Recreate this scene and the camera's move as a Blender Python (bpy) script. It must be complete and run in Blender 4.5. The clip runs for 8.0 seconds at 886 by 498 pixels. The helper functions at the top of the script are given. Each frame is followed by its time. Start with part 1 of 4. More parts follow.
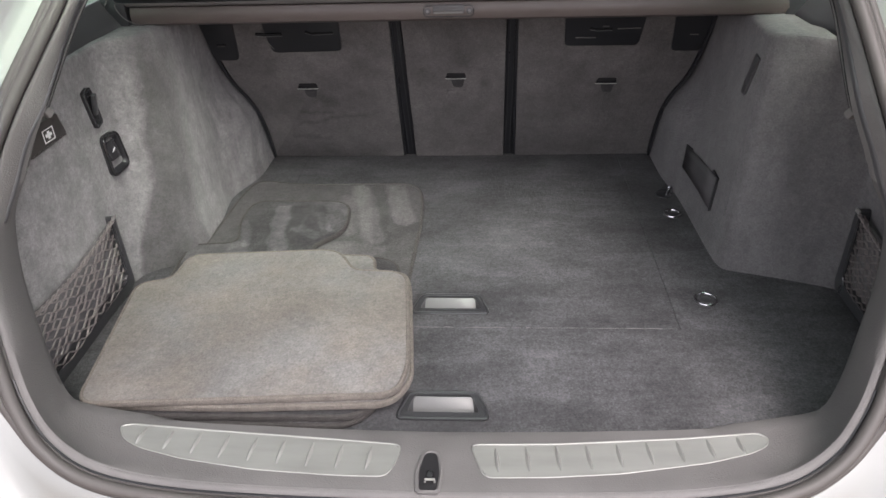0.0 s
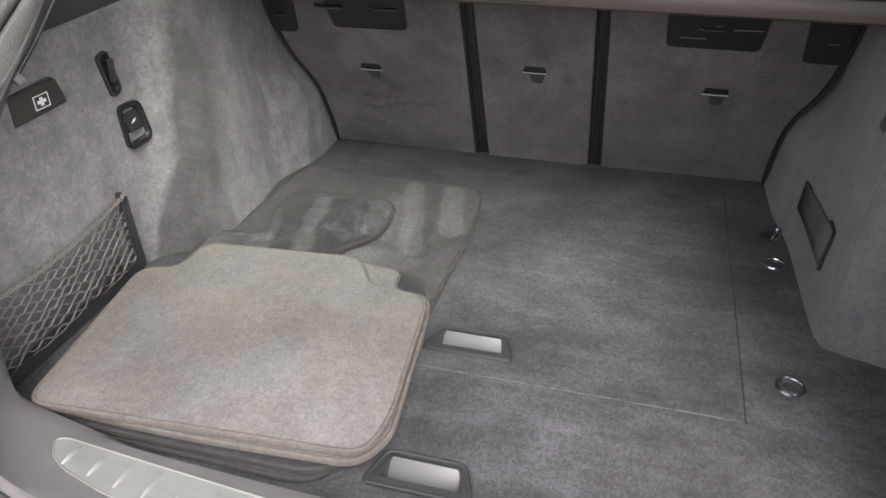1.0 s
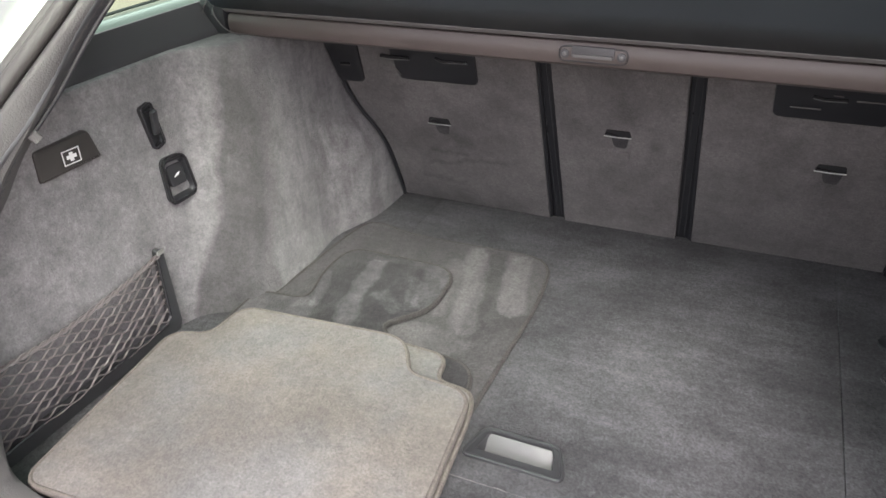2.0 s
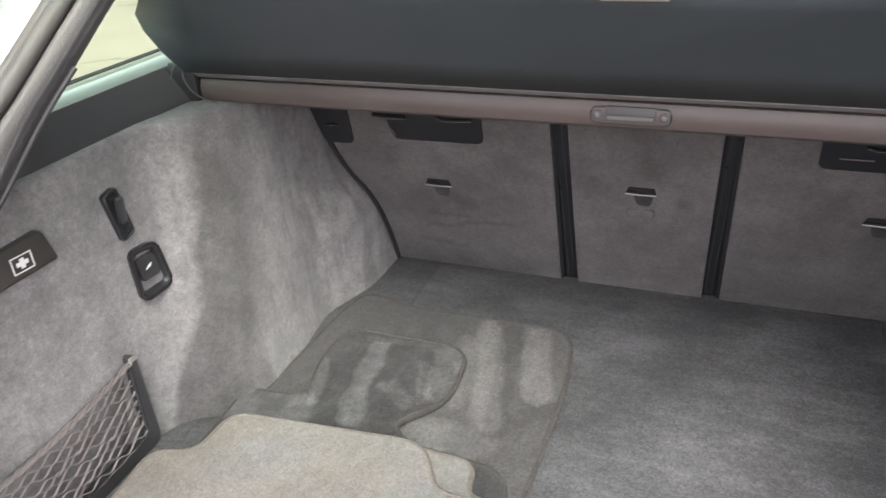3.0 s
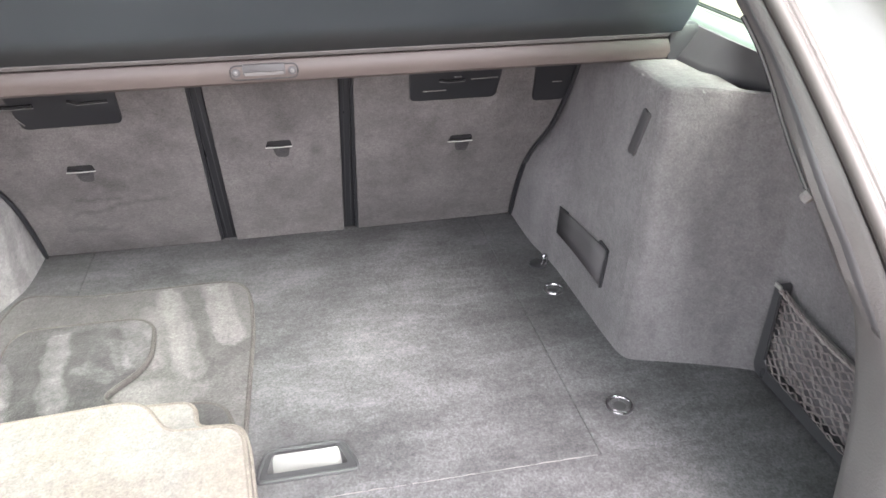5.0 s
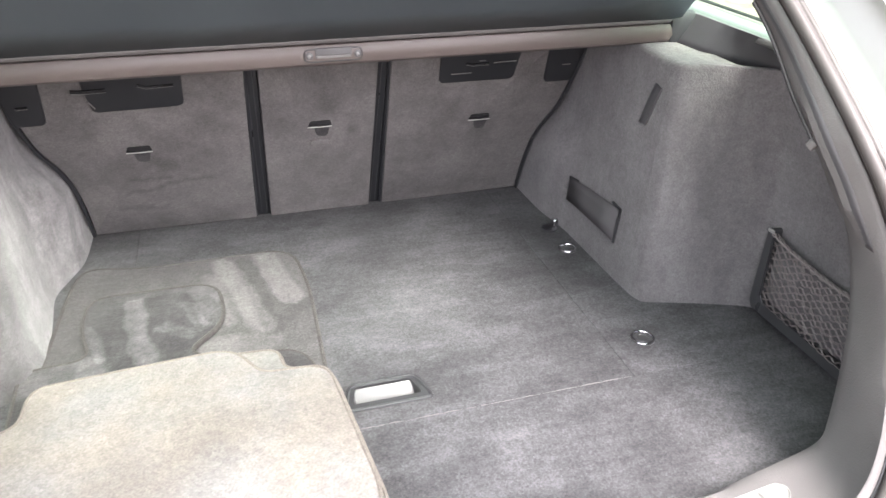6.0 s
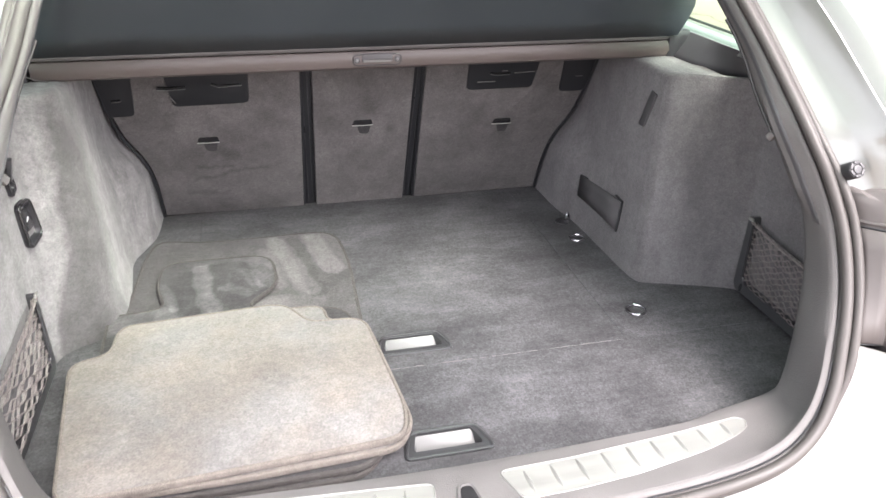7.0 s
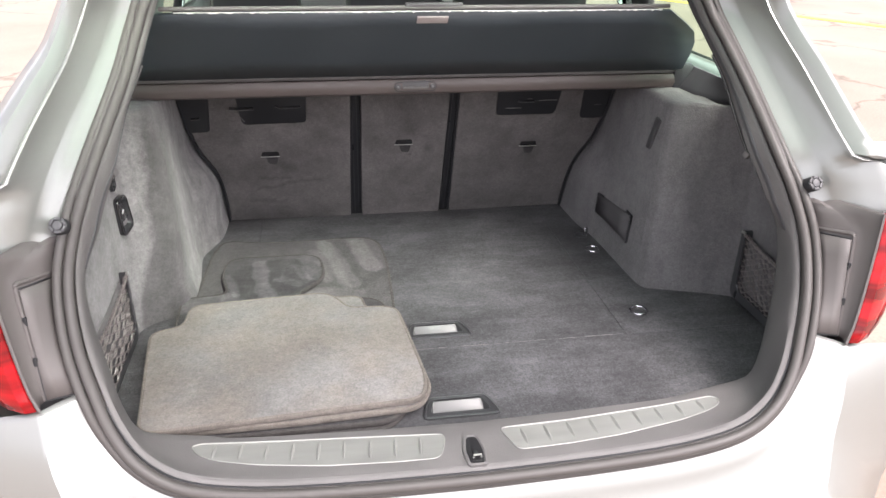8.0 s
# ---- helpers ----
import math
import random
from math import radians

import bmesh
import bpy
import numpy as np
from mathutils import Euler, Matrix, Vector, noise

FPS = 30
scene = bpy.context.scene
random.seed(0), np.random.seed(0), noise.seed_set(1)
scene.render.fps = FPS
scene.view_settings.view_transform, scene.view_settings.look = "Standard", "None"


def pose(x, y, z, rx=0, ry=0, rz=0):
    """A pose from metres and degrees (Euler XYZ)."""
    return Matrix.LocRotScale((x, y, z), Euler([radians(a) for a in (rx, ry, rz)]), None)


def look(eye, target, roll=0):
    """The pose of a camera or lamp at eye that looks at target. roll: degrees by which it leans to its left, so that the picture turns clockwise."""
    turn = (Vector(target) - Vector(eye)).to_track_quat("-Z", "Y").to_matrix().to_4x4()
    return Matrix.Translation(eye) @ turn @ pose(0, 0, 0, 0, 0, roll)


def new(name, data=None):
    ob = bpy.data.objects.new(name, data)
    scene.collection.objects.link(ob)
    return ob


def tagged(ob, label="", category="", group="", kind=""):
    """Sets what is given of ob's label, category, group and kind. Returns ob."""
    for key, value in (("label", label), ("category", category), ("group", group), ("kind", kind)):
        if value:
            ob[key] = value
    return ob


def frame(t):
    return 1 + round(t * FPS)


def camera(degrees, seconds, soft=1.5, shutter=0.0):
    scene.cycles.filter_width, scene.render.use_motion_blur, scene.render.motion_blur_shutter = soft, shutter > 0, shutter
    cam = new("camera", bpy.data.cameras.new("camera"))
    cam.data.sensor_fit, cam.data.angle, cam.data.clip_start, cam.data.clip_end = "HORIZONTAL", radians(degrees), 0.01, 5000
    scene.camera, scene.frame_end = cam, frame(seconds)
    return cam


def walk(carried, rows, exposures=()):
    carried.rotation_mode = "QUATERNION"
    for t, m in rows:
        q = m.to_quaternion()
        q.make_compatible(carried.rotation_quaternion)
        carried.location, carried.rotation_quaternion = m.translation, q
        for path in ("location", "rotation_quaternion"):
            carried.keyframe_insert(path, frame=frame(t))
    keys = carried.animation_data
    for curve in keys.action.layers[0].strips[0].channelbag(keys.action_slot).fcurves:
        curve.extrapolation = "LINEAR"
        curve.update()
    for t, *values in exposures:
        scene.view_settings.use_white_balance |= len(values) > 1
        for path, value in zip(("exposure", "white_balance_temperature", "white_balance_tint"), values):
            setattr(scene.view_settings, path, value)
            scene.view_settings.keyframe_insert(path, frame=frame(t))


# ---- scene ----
cam = camera(62.2, 8.0, shutter=0.2)
PATH = [
    (0, (0.07, -0.612, 1.395), (-0.048, 1.093, 0.356), -2.0),
    (0.5, (0.121, -0.519, 1.38), (-0.098, 1.147, 0.296), -1.2),
    (1, (0.204, -0.376, 1.352), (-0.257, 1.239, 0.266), -1.0),
    (1.5, (0.227, -0.27, 1.334), (-0.411, 1.303, 0.276), -1.1),
    (1.7, (0.233, -0.242, 1.339), (-0.471, 1.316, 0.301), -1.7),
    (2.8, (0.097, -0.11, 1.35), (-0.586, 1.511, 0.397), -3.0),
    (3, (0.086, -0.082, 1.35), (-0.551, 1.558, 0.398), -3.2),
    (3.5, (0.101, -0.065, 1.334), (-0.292, 1.65, 0.384), -2.4),
    (4, (0.158, -0.089, 1.354), (0.05, 1.658, 0.387), -1.7),
    (4.5, (0.12, -0.169, 1.353), (0.261, 1.564, 0.366), -1.0),
    (4.7, (0.093, -0.215, 1.354), (0.327, 1.507, 0.363), -0.6),
    (5.8, (-0.132, -0.371, 1.382), (0.372, 1.287, 0.383), 0.9),
    (6, (-0.171, -0.394, 1.382), (0.339, 1.264, 0.385), 0.9),
    (6.5, (-0.223, -0.469, 1.396), (0.27, 1.204, 0.417), 1.3),
    (7, (-0.216, -0.617, 1.401), (0.22, 1.098, 0.467), 1.2),
    (7.5, (-0.203, -0.755, 1.416), (0.164, 0.996, 0.523), 1.2),
    (8, (-0.209, -0.841, 1.439), (0.097, 0.94, 0.582), 0.9),
]
EXPOSURES = [(0.0, 1.76, 6540, 19), (1.5, 2.05, 6540, 19), (3.0, 2.34, 6540, 19), (3.5, 2.47, 6540, 19), (4.5, 3.42, 6540, 19), (6.0, 3.17, 6540, 19), (6.5, 2.98, 6540, 19), (7.5, 2.56, 6540, 19), (8.0, 2.19, 6540, 19)]
walk(cam, [(t, look(eye, target, roll)) for t, eye, target, roll in PATH], EXPOSURES)

# ---- daylight: bright haze, sun behind the car on its right ----
SUN_ELEV, SUN_AZ = 56.0, 150.0          # degrees; azimuth from +y (the car's nose) towards +x
world = bpy.data.worlds.new("sky")
scene.world = world
world.use_nodes = True
sky = world.node_tree.nodes.new("ShaderNodeTexSky")
sky.sky_type, sky.sun_disc = "NISHITA", False
sky.sun_elevation, sky.sun_rotation = radians(SUN_ELEV), radians(SUN_AZ)
back = world.node_tree.nodes["Background"]
back.inputs["Strength"].default_value = 0.15
sky.dust_density = 4.0
haze = world.node_tree.nodes.new("ShaderNodeHueSaturation")
haze.inputs["Saturation"].default_value = 0.22
world.node_tree.links.new(sky.outputs[0], haze.inputs["Color"])
world.node_tree.links.new(haze.outputs[0], back.inputs[0])
sun = new("sun", bpy.data.lights.new("sun", "SUN"))
sun.data.energy, sun.data.angle, sun.data.color = 0.75, radians(30), (1.0, 0.95, 0.88)
se, sa = radians(SUN_ELEV), radians(SUN_AZ)
sun.matrix_world = look((0, 0, 6), Vector((0, 0, 6)) - Vector((math.cos(se) * math.sin(sa), math.cos(se) * math.cos(sa), math.sin(se))))


# ---- materials ----
def mat_base(name, rough=0.5, metal=0.0):
    m = bpy.data.materials.new(name)
    m.use_nodes = True
    b = m.node_tree.nodes["Principled BSDF"]
    b.inputs["Roughness"].default_value, b.inputs["Metallic"].default_value = rough, metal
    return m, m.node_tree, b


def noise_node(nt, scale, detail=4.0, stretch=(1, 1, 1), rough=0.55):
    tc, mp, n = nt.nodes.new("ShaderNodeTexCoord"), nt.nodes.new("ShaderNodeMapping"), nt.nodes.new("ShaderNodeTexNoise")
    mp.inputs["Scale"].default_value = stretch
    n.inputs["Scale"].default_value, n.inputs["Detail"].default_value, n.inputs["Roughness"].default_value = scale, detail, rough
    nt.links.new(tc.outputs["Object"], mp.inputs[0])
    nt.links.new(mp.outputs[0], n.inputs["Vector"])
    return n


def ramp(nt, source, low, high, a, b):
    r = nt.nodes.new("ShaderNodeMapRange")
    r.inputs["From Min"].default_value, r.inputs["From Max"].default_value = low, high
    r.inputs["To Min"].default_value, r.inputs["To Max"].default_value = a, b
    nt.links.new(source, r.inputs["Value"])
    return r.outputs[0]


def times(nt, a, b):
    n = nt.nodes.new("ShaderNodeMath")
    n.operation = "MULTIPLY"
    nt.links.new(a, n.inputs[0])
    nt.links.new(b, n.inputs[1])
    return n.outputs[0]


def tint(nt, colour, factor):
    n = nt.nodes.new("ShaderNodeVectorMath")
    n.operation = "SCALE"
    n.inputs[0].default_value = colour
    nt.links.new(factor, n.inputs["Scale"])
    return n.outputs[0]


def bump(nt, b, heights, strength, distance):
    last = None
    for h, s, d in zip(heights, strength, distance):
        n = nt.nodes.new("ShaderNodeBump")
        n.inputs["Strength"].default_value, n.inputs["Distance"].default_value = s, d
        nt.links.new(h, n.inputs["Height"])
        if last:
            nt.links.new(last, n.inputs["Normal"])
        last = n.outputs[0]
    nt.links.new(last, b.inputs["Normal"])


def plus(nt, a, b):
    n = nt.nodes.new("ShaderNodeMath")
    nt.links.new(a, n.inputs[0])
    nt.links.new(b, n.inputs[1])
    return n.outputs[0]


def nap_and_light(nt):
    """A hand's sweep over the wheel arch: the nap lies over along a leaning band with one crisp edge, streaks beyond
    it. Light and shade are painted in too: a deeper band, a paler rear, a darker front.
    """
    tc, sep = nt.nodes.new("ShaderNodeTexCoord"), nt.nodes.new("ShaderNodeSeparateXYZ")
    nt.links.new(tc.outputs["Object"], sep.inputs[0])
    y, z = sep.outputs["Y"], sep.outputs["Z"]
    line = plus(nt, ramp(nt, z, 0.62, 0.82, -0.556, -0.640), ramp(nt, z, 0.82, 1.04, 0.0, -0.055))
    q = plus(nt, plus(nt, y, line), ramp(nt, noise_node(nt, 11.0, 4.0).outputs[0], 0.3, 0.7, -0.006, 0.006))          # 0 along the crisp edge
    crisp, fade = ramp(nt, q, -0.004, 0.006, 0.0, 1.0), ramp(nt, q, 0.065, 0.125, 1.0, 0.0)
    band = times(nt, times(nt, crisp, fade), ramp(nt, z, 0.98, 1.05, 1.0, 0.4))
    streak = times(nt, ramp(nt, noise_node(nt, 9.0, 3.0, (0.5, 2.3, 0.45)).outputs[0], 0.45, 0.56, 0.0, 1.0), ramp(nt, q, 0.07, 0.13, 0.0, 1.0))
    # light put into the colour: paler to the rear, darker past the band
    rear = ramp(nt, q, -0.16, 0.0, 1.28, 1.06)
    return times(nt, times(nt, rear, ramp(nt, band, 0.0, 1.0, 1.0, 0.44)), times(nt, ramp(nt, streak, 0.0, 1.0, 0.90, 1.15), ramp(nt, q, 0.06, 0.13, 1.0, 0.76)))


def vector_node(nt, operation, a, b, out=0):
    n = nt.nodes.new("ShaderNodeVectorMath")
    n.operation = operation
    for slot, value in ((0, a), (1, b)):
        if isinstance(value, tuple):
            n.inputs[slot].default_value = value
        elif value is not None:
            nt.links.new(value, n.inputs[slot])
    return n.outputs[out]


def brushed(nt, strokes, soft=0.12, upright=False):
    """Strokes from one place to another, in x and y (upright: x and z): width, and how much lighter or darker each is,
    as with brushed nap on the mats.
    """
    spot = nt.nodes.new("ShaderNodeTexCoord").outputs["Object"]
    if upright:
        sep, com = nt.nodes.new("ShaderNodeSeparateXYZ"), nt.nodes.new("ShaderNodeCombineXYZ")
        nt.links.new(spot, sep.inputs[0])
        nt.links.new(sep.outputs["X"], com.inputs["X"])
        nt.links.new(sep.outputs["Z"], com.inputs["Y"])
        spot = com.outputs[0]
    warp = vector_node(nt, "MULTIPLY", noise_node(nt, 16.0, 5.0, (1.2, 0.8, 1), 0.65).outputs["Color"], (0.036, 0.060, 0))
    place = vector_node(nt, "ADD", vector_node(nt, "MULTIPLY", spot, (1, 1, 0)), warp)
    place = vector_node(nt, "SUBTRACT", place, (0.018, 0.030, 0))
    f = None
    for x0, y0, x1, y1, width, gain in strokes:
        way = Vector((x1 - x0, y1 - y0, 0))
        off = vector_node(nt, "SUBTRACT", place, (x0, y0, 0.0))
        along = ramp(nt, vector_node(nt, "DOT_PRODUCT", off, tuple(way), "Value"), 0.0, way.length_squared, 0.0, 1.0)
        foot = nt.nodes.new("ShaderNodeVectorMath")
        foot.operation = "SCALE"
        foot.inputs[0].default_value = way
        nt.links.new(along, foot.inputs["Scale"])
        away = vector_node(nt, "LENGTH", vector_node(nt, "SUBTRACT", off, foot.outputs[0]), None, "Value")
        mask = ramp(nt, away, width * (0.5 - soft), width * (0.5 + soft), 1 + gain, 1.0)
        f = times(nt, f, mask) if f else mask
    return f


def pile_shader(name, colour, pile, grain, clump, mid, mid_amount, wide, wide_amount, soft, stretch, sheen, centre=0.5, swept_lit=False, scuff=0.0, streak=0.0, strokes=(), edge=0.12, upright=False, tone=None):
    """Cut pile: speckled tufts, clumps, soft patches, and wide sweeps where the nap lies over."""
    m, nt, b = mat_base(name, 0.95)
    n1, n2, n3 = noise_node(nt, pile, 3.0), noise_node(nt, 105.0, 3.0), noise_node(nt, mid, 5.0, (1, 1, 1), 0.62)
    n4 = noise_node(nt, wide, 3.0, stretch, 0.55)
    f = times(nt, ramp(nt, n1.outputs[0], 0.32, 0.68, 1 - grain, 1 + grain), ramp(nt, n2.outputs[0], 0.35, 0.65, 1 - clump, 1 + clump))
    f = times(nt, f, ramp(nt, n3.outputs[0], 0.36, 0.64, 1 - mid_amount, 1 + mid_amount))
    f = times(nt, f, ramp(nt, n4.outputs[0], centre - soft, centre + soft, 1 - wide_amount, 1 + wide_amount))
    cell = nt.nodes.new("ShaderNodeTexVoronoi")
    cell.inputs["Scale"].default_value = pile
    nt.links.new(nt.nodes.new("ShaderNodeTexCoord").outputs["Object"], cell.inputs["Vector"])
    f = times(nt, f, ramp(nt, cell.outputs["Color"], 0.0, 1.0, 1 - grain * 0.9, 1 + grain * 0.9))          # single tufts
    if streak:
        n6 = noise_node(nt, 15.0, 6.0, (0.42, 1.5, 1), 0.66)
        f = times(nt, f, ramp(nt, n6.outputs[0], 0.42, 0.60, 1 - streak * 0.8, 1 + streak))
    if scuff:
        n5 = noise_node(nt, 11.0, 7.0, (1, 1, 1.6), 0.70)
        f = times(nt, f, ramp(nt, n5.outputs[0], 0.585, 0.64, 1.0, 1 - scuff))
    if swept_lit:
        f = times(nt, f, nap_and_light(nt))
    if strokes:
        f = times(nt, f, brushed(nt, strokes, edge, upright))
    shade = tint(nt, colour, f)
    if tone:
        mixer = nt.nodes.new("ShaderNodeMix")
        mixer.data_type = "RGBA"
        nt.links.new(ramp(nt, noise_node(nt, 7.0, 5.0, (1, 1, 1), 0.62).outputs[0], 0.40, 0.62, 0.0, 1.0), mixer.inputs["Factor"])
        nt.links.new(shade, mixer.inputs["A"])
        nt.links.new(tint(nt, tone, f), mixer.inputs["B"])
        shade = mixer.outputs["Result"]
    nt.links.new(shade, b.inputs["Base Color"])
    b.inputs["Specular IOR Level"].default_value = 0.12
    b.inputs["Sheen Weight"].default_value, b.inputs["Sheen Roughness"].default_value = sheen, 0.6
    bump(nt, b, (n3.outputs[0], n2.outputs[0], n1.outputs[0]), (0.2, 0.35, 0.6), (0.006, 0.003, 0.002))
    return m


def plastic(name, colour, rough=0.5, grain=900.0, relief=0.15, vary=0.08, spec=0.5):
    m, nt, b = mat_base(name, rough)
    fine, wide = noise_node(nt, grain, 2.0), noise_node(nt, 9.0, 5.0)
    nt.links.new(tint(nt, colour, ramp(nt, wide.outputs[0], 0.3, 0.7, 1 - vary, 1 + vary)), b.inputs["Base Color"])
    nt.links.new(ramp(nt, wide.outputs[0], 0.3, 0.7, rough * 0.88, min(1.0, rough * 1.12)), b.inputs["Roughness"])
    b.inputs["Specular IOR Level"].default_value = spec
    bump(nt, b, (fine.outputs[0],), (relief,), (0.0006,))
    return m


def metal(name, colour, rough=0.3, vary=0.2):
    m, nt, b = mat_base(name, rough, 1.0)
    wide = noise_node(nt, 14.0, 6.0, (1, 6, 6))
    nt.links.new(tint(nt, colour, ramp(nt, wide.outputs[0], 0.3, 0.7, 0.93, 1.05)), b.inputs["Base Color"])
    nt.links.new(ramp(nt, wide.outputs[0], 0.3, 0.7, rough * (1 - vary), rough * (1 + vary)), b.inputs["Roughness"])
    return m


# soft tones: darker along the seats and the right side, lighter patches between
FLOOR_TONES = [(-0.45, 1.07, 0.50, 1.09, 0.16, -0.22), (0.05, 0.72, 0.36, 0.60, 0.17, 0.26), (-0.02, 0.86, 0.30, 0.90, 0.10, -0.10), (0.10, 0.33, 0.50, 0.29, 0.13, 0.22), (-0.04, 0.62, 0.10, 0.58, 0.12, 0.16), (0.42, 0.66, 0.47, 0.86, 0.16, -0.18), (0.40, 0.52, 0.66, 0.46, 0.10, -0.14)]
FLOOR_CARPET = pile_shader("floor_carpet", (0.062, 0.062, 0.065), 310, 0.21, 0.12, 12, 0.15, 3.6, 0.16, 0.09, (1.1, 0.65, 1), 0.04, streak=0.16, strokes=FLOOR_TONES, edge=0.45)
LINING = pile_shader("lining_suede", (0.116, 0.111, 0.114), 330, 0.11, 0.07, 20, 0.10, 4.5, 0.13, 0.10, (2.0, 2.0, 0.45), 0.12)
# left suede, paler than the right: its stronger light is in the colour
LINING_SWEPT_LIT = pile_shader("lining_suede_swept_lit", (0.172, 0.166, 0.167), 330, 0.12, 0.11, 24, 0.17, 5.5, 0.08, 0.10, (2.0, 2.0, 0.5), 0.15, swept_lit=True)
# first three strokes put the wrinkles' shade into the colour; smudges follow
SEAT_MARKS = [(-0.375, 0.769, -0.303, 0.760, 0.010, -0.28), (-0.390, 0.730, -0.221, 0.752, 0.009, -0.25), (-0.410, 0.691, -0.320, 0.688, 0.010, -0.22), (-0.40, 0.632, -0.20, 0.626, 0.050, -0.32), (-0.330, 0.812, -0.300, 0.796, 0.030, -0.30), (-0.012, 0.980, 0.020, 0.897, 0.040, -0.25), (0.065, 0.841, 0.067, 0.846, 0.022, -0.35), (-0.02, 0.80, 0.03, 0.80, 0.05, -0.10), (0.345, 0.815, 0.350, 0.795, 0.040, -0.22), (-0.44, 0.80, -0.40, 0.87, 0.05, 0.10), (0.20, 0.66, 0.40, 0.64, 0.06, -0.12)]
SEAT_BACK = pile_shader("seat_back_felt", (0.096, 0.090, 0.089), 330, 0.12, 0.07, 17, 0.12, 5.0, 0.14, 0.14, (1, 1, 1.6), 0.08, scuff=0.12, strokes=SEAT_MARKS, edge=0.4, upright=True)
# worn felt, darkened further to stand for shade in the tether pockets
FELT_WORN_SHADED = pile_shader("seat_back_felt_worn_shaded", (0.034, 0.033, 0.034), 330, 0.12, 0.07, 30, 0.25, 6.0, 0.12, 0.14, (1, 1, 1), 0.08)
MAT_TOP = pile_shader("mat_pile", (0.164, 0.148, 0.132), 300, 0.13, 0.09, 9, 0.11, 3.6, 0.15, 0.12, (1, 1, 1), 0.10, tone=(0.148, 0.143, 0.138))
LOW_STROKES = [(-0.222, 0.910, -0.162, 0.690, 0.046, 0.80), (-0.240, 0.640, -0.165, 0.640, 0.060, 0.50), (-0.252, 0.870, -0.215, 0.715, 0.030, 0.35), (-0.140, 0.915, -0.106, 0.766, 0.042, 0.75), (-0.182, 0.905, -0.146, 0.674, 0.040, -0.25), (-0.086, 0.740, -0.122, 0.700, 0.030, -0.22), (-0.47, 0.90, -0.28, 0.89, 0.07, -0.08)]
TONGUE_STROKES = [(-0.379, 0.795, -0.352, 0.630, 0.036, 1.35), (-0.440, 0.74, -0.420, 0.650, 0.018, 0.60), (-0.262, 0.815, -0.240, 0.725, 0.050, 1.05), (-0.290, 0.765, -0.262, 0.700, 0.026, 0.60), (-0.326, 0.712, -0.280, 0.681, 0.024, 0.55), (-0.405, 0.815, -0.30, 0.822, 0.016, 0.45), (-0.34, 0.62, -0.10, 0.60, 0.04, 0.30), (-0.53, 0.61, -0.44, 0.625, 0.07, 1.1)]
MAT_LOW = pile_shader("mat_pile_swept", (0.059, 0.0565, 0.057), 330, 0.18, 0.10, 26, 0.12, 8.0, 0.10, 0.08, (1.9, 0.45, 1), 0.08, strokes=LOW_STROKES)
MAT_DARK = pile_shader("mat_pile_brushed", (0.034, 0.033, 0.034), 330, 0.18, 0.10, 30, 0.20, 13.0, 0.14, 0.07, (2.0, 0.6, 1), 0.08, strokes=TONGUE_STROKES)
BINDING_DARK = pile_shader("mat_binding_dark", (0.052, 0.048, 0.046), 900, 0.2, 0.1, 30, 0.1, 9.0, 0.05, 0.2, (1, 1, 1), 0.05)
BINDING = pile_shader("mat_binding", (0.135, 0.120, 0.106), 900, 0.2, 0.1, 30, 0.1, 9.0, 0.05, 0.2, (1, 1, 1), 0.05)
TRIM = plastic("trim_plastic", (0.106, 0.102, 0.100), 0.60, 430, 1.0, 0.13, 0.35)
TRIM_DARK = plastic("trim_plastic_dark", (0.052, 0.052, 0.055), 0.5)
BLACK = plastic("black_plastic", (0.016, 0.017, 0.019), 0.44, 900, 0.05)
RUBBER = plastic("seal_rubber", (0.054, 0.050, 0.047), 0.58, 500, 0.1)
COVER = plastic("cover_vinyl", (0.047, 0.059, 0.066), 0.42, 1500, 0.25)
BAR = plastic("bar_vinyl", (0.066, 0.053, 0.049), 0.45, 1200, 0.3)
POCKET = plastic("lamp_pocket_plastic", (0.088, 0.080, 0.077), 0.5)
STEEL = metal("tread_steel", (0.36, 0.36, 0.34), 0.44)
STEEL.node_tree.nodes["Principled BSDF"].inputs["Metallic"].default_value = 0.65
CHROME = metal("chrome", (0.52, 0.52, 0.54), 0.16)
SILVER = plastic("silver_paint", (0.122, 0.124, 0.122), 0.38, 600, 0.05)
GLOSS = plastic("gloss_black", (0.018, 0.018, 0.019), 0.16, 900, 0.02)
SATIN = plastic("satin_black", (0.032, 0.032, 0.034), 0.22, 900, 0.03)
GRIP = plastic("grip_plastic", (0.036, 0.037, 0.039), 0.30, 900, 0.08)
THREAD = plastic("edge_thread", (0.135, 0.13, 0.128), 0.8, 700, 0.4)
CORD = plastic("net_cord", (0.165, 0.145, 0.140), 0.32, 900, 0.4)
ELASTIC = plastic("elastic_band", (0.080, 0.077, 0.080), 0.85, 420, 0.5, 0.12, 0.2)
FLAP = plastic("flap_plastic", (0.050, 0.046, 0.043), 0.30, 900, 0.05)
WHITE = plastic("white_print", (0.8, 0.8, 0.8), 0.5)
STICKER = plastic("sticker", (0.42, 0.38, 0.37), 0.5)


def paint_material():
    m, nt, b = mat_base("silver_white_paint", 0.32, 0.45)
    fine, wide = noise_node(nt, 2500.0, 1.0), noise_node(nt, 3.0, 4.0)
    nt.links.new(tint(nt, (0.226, 0.233, 0.222), ramp(nt, fine.outputs[0], 0.3, 0.7, 0.95, 1.05)), b.inputs["Base Color"])
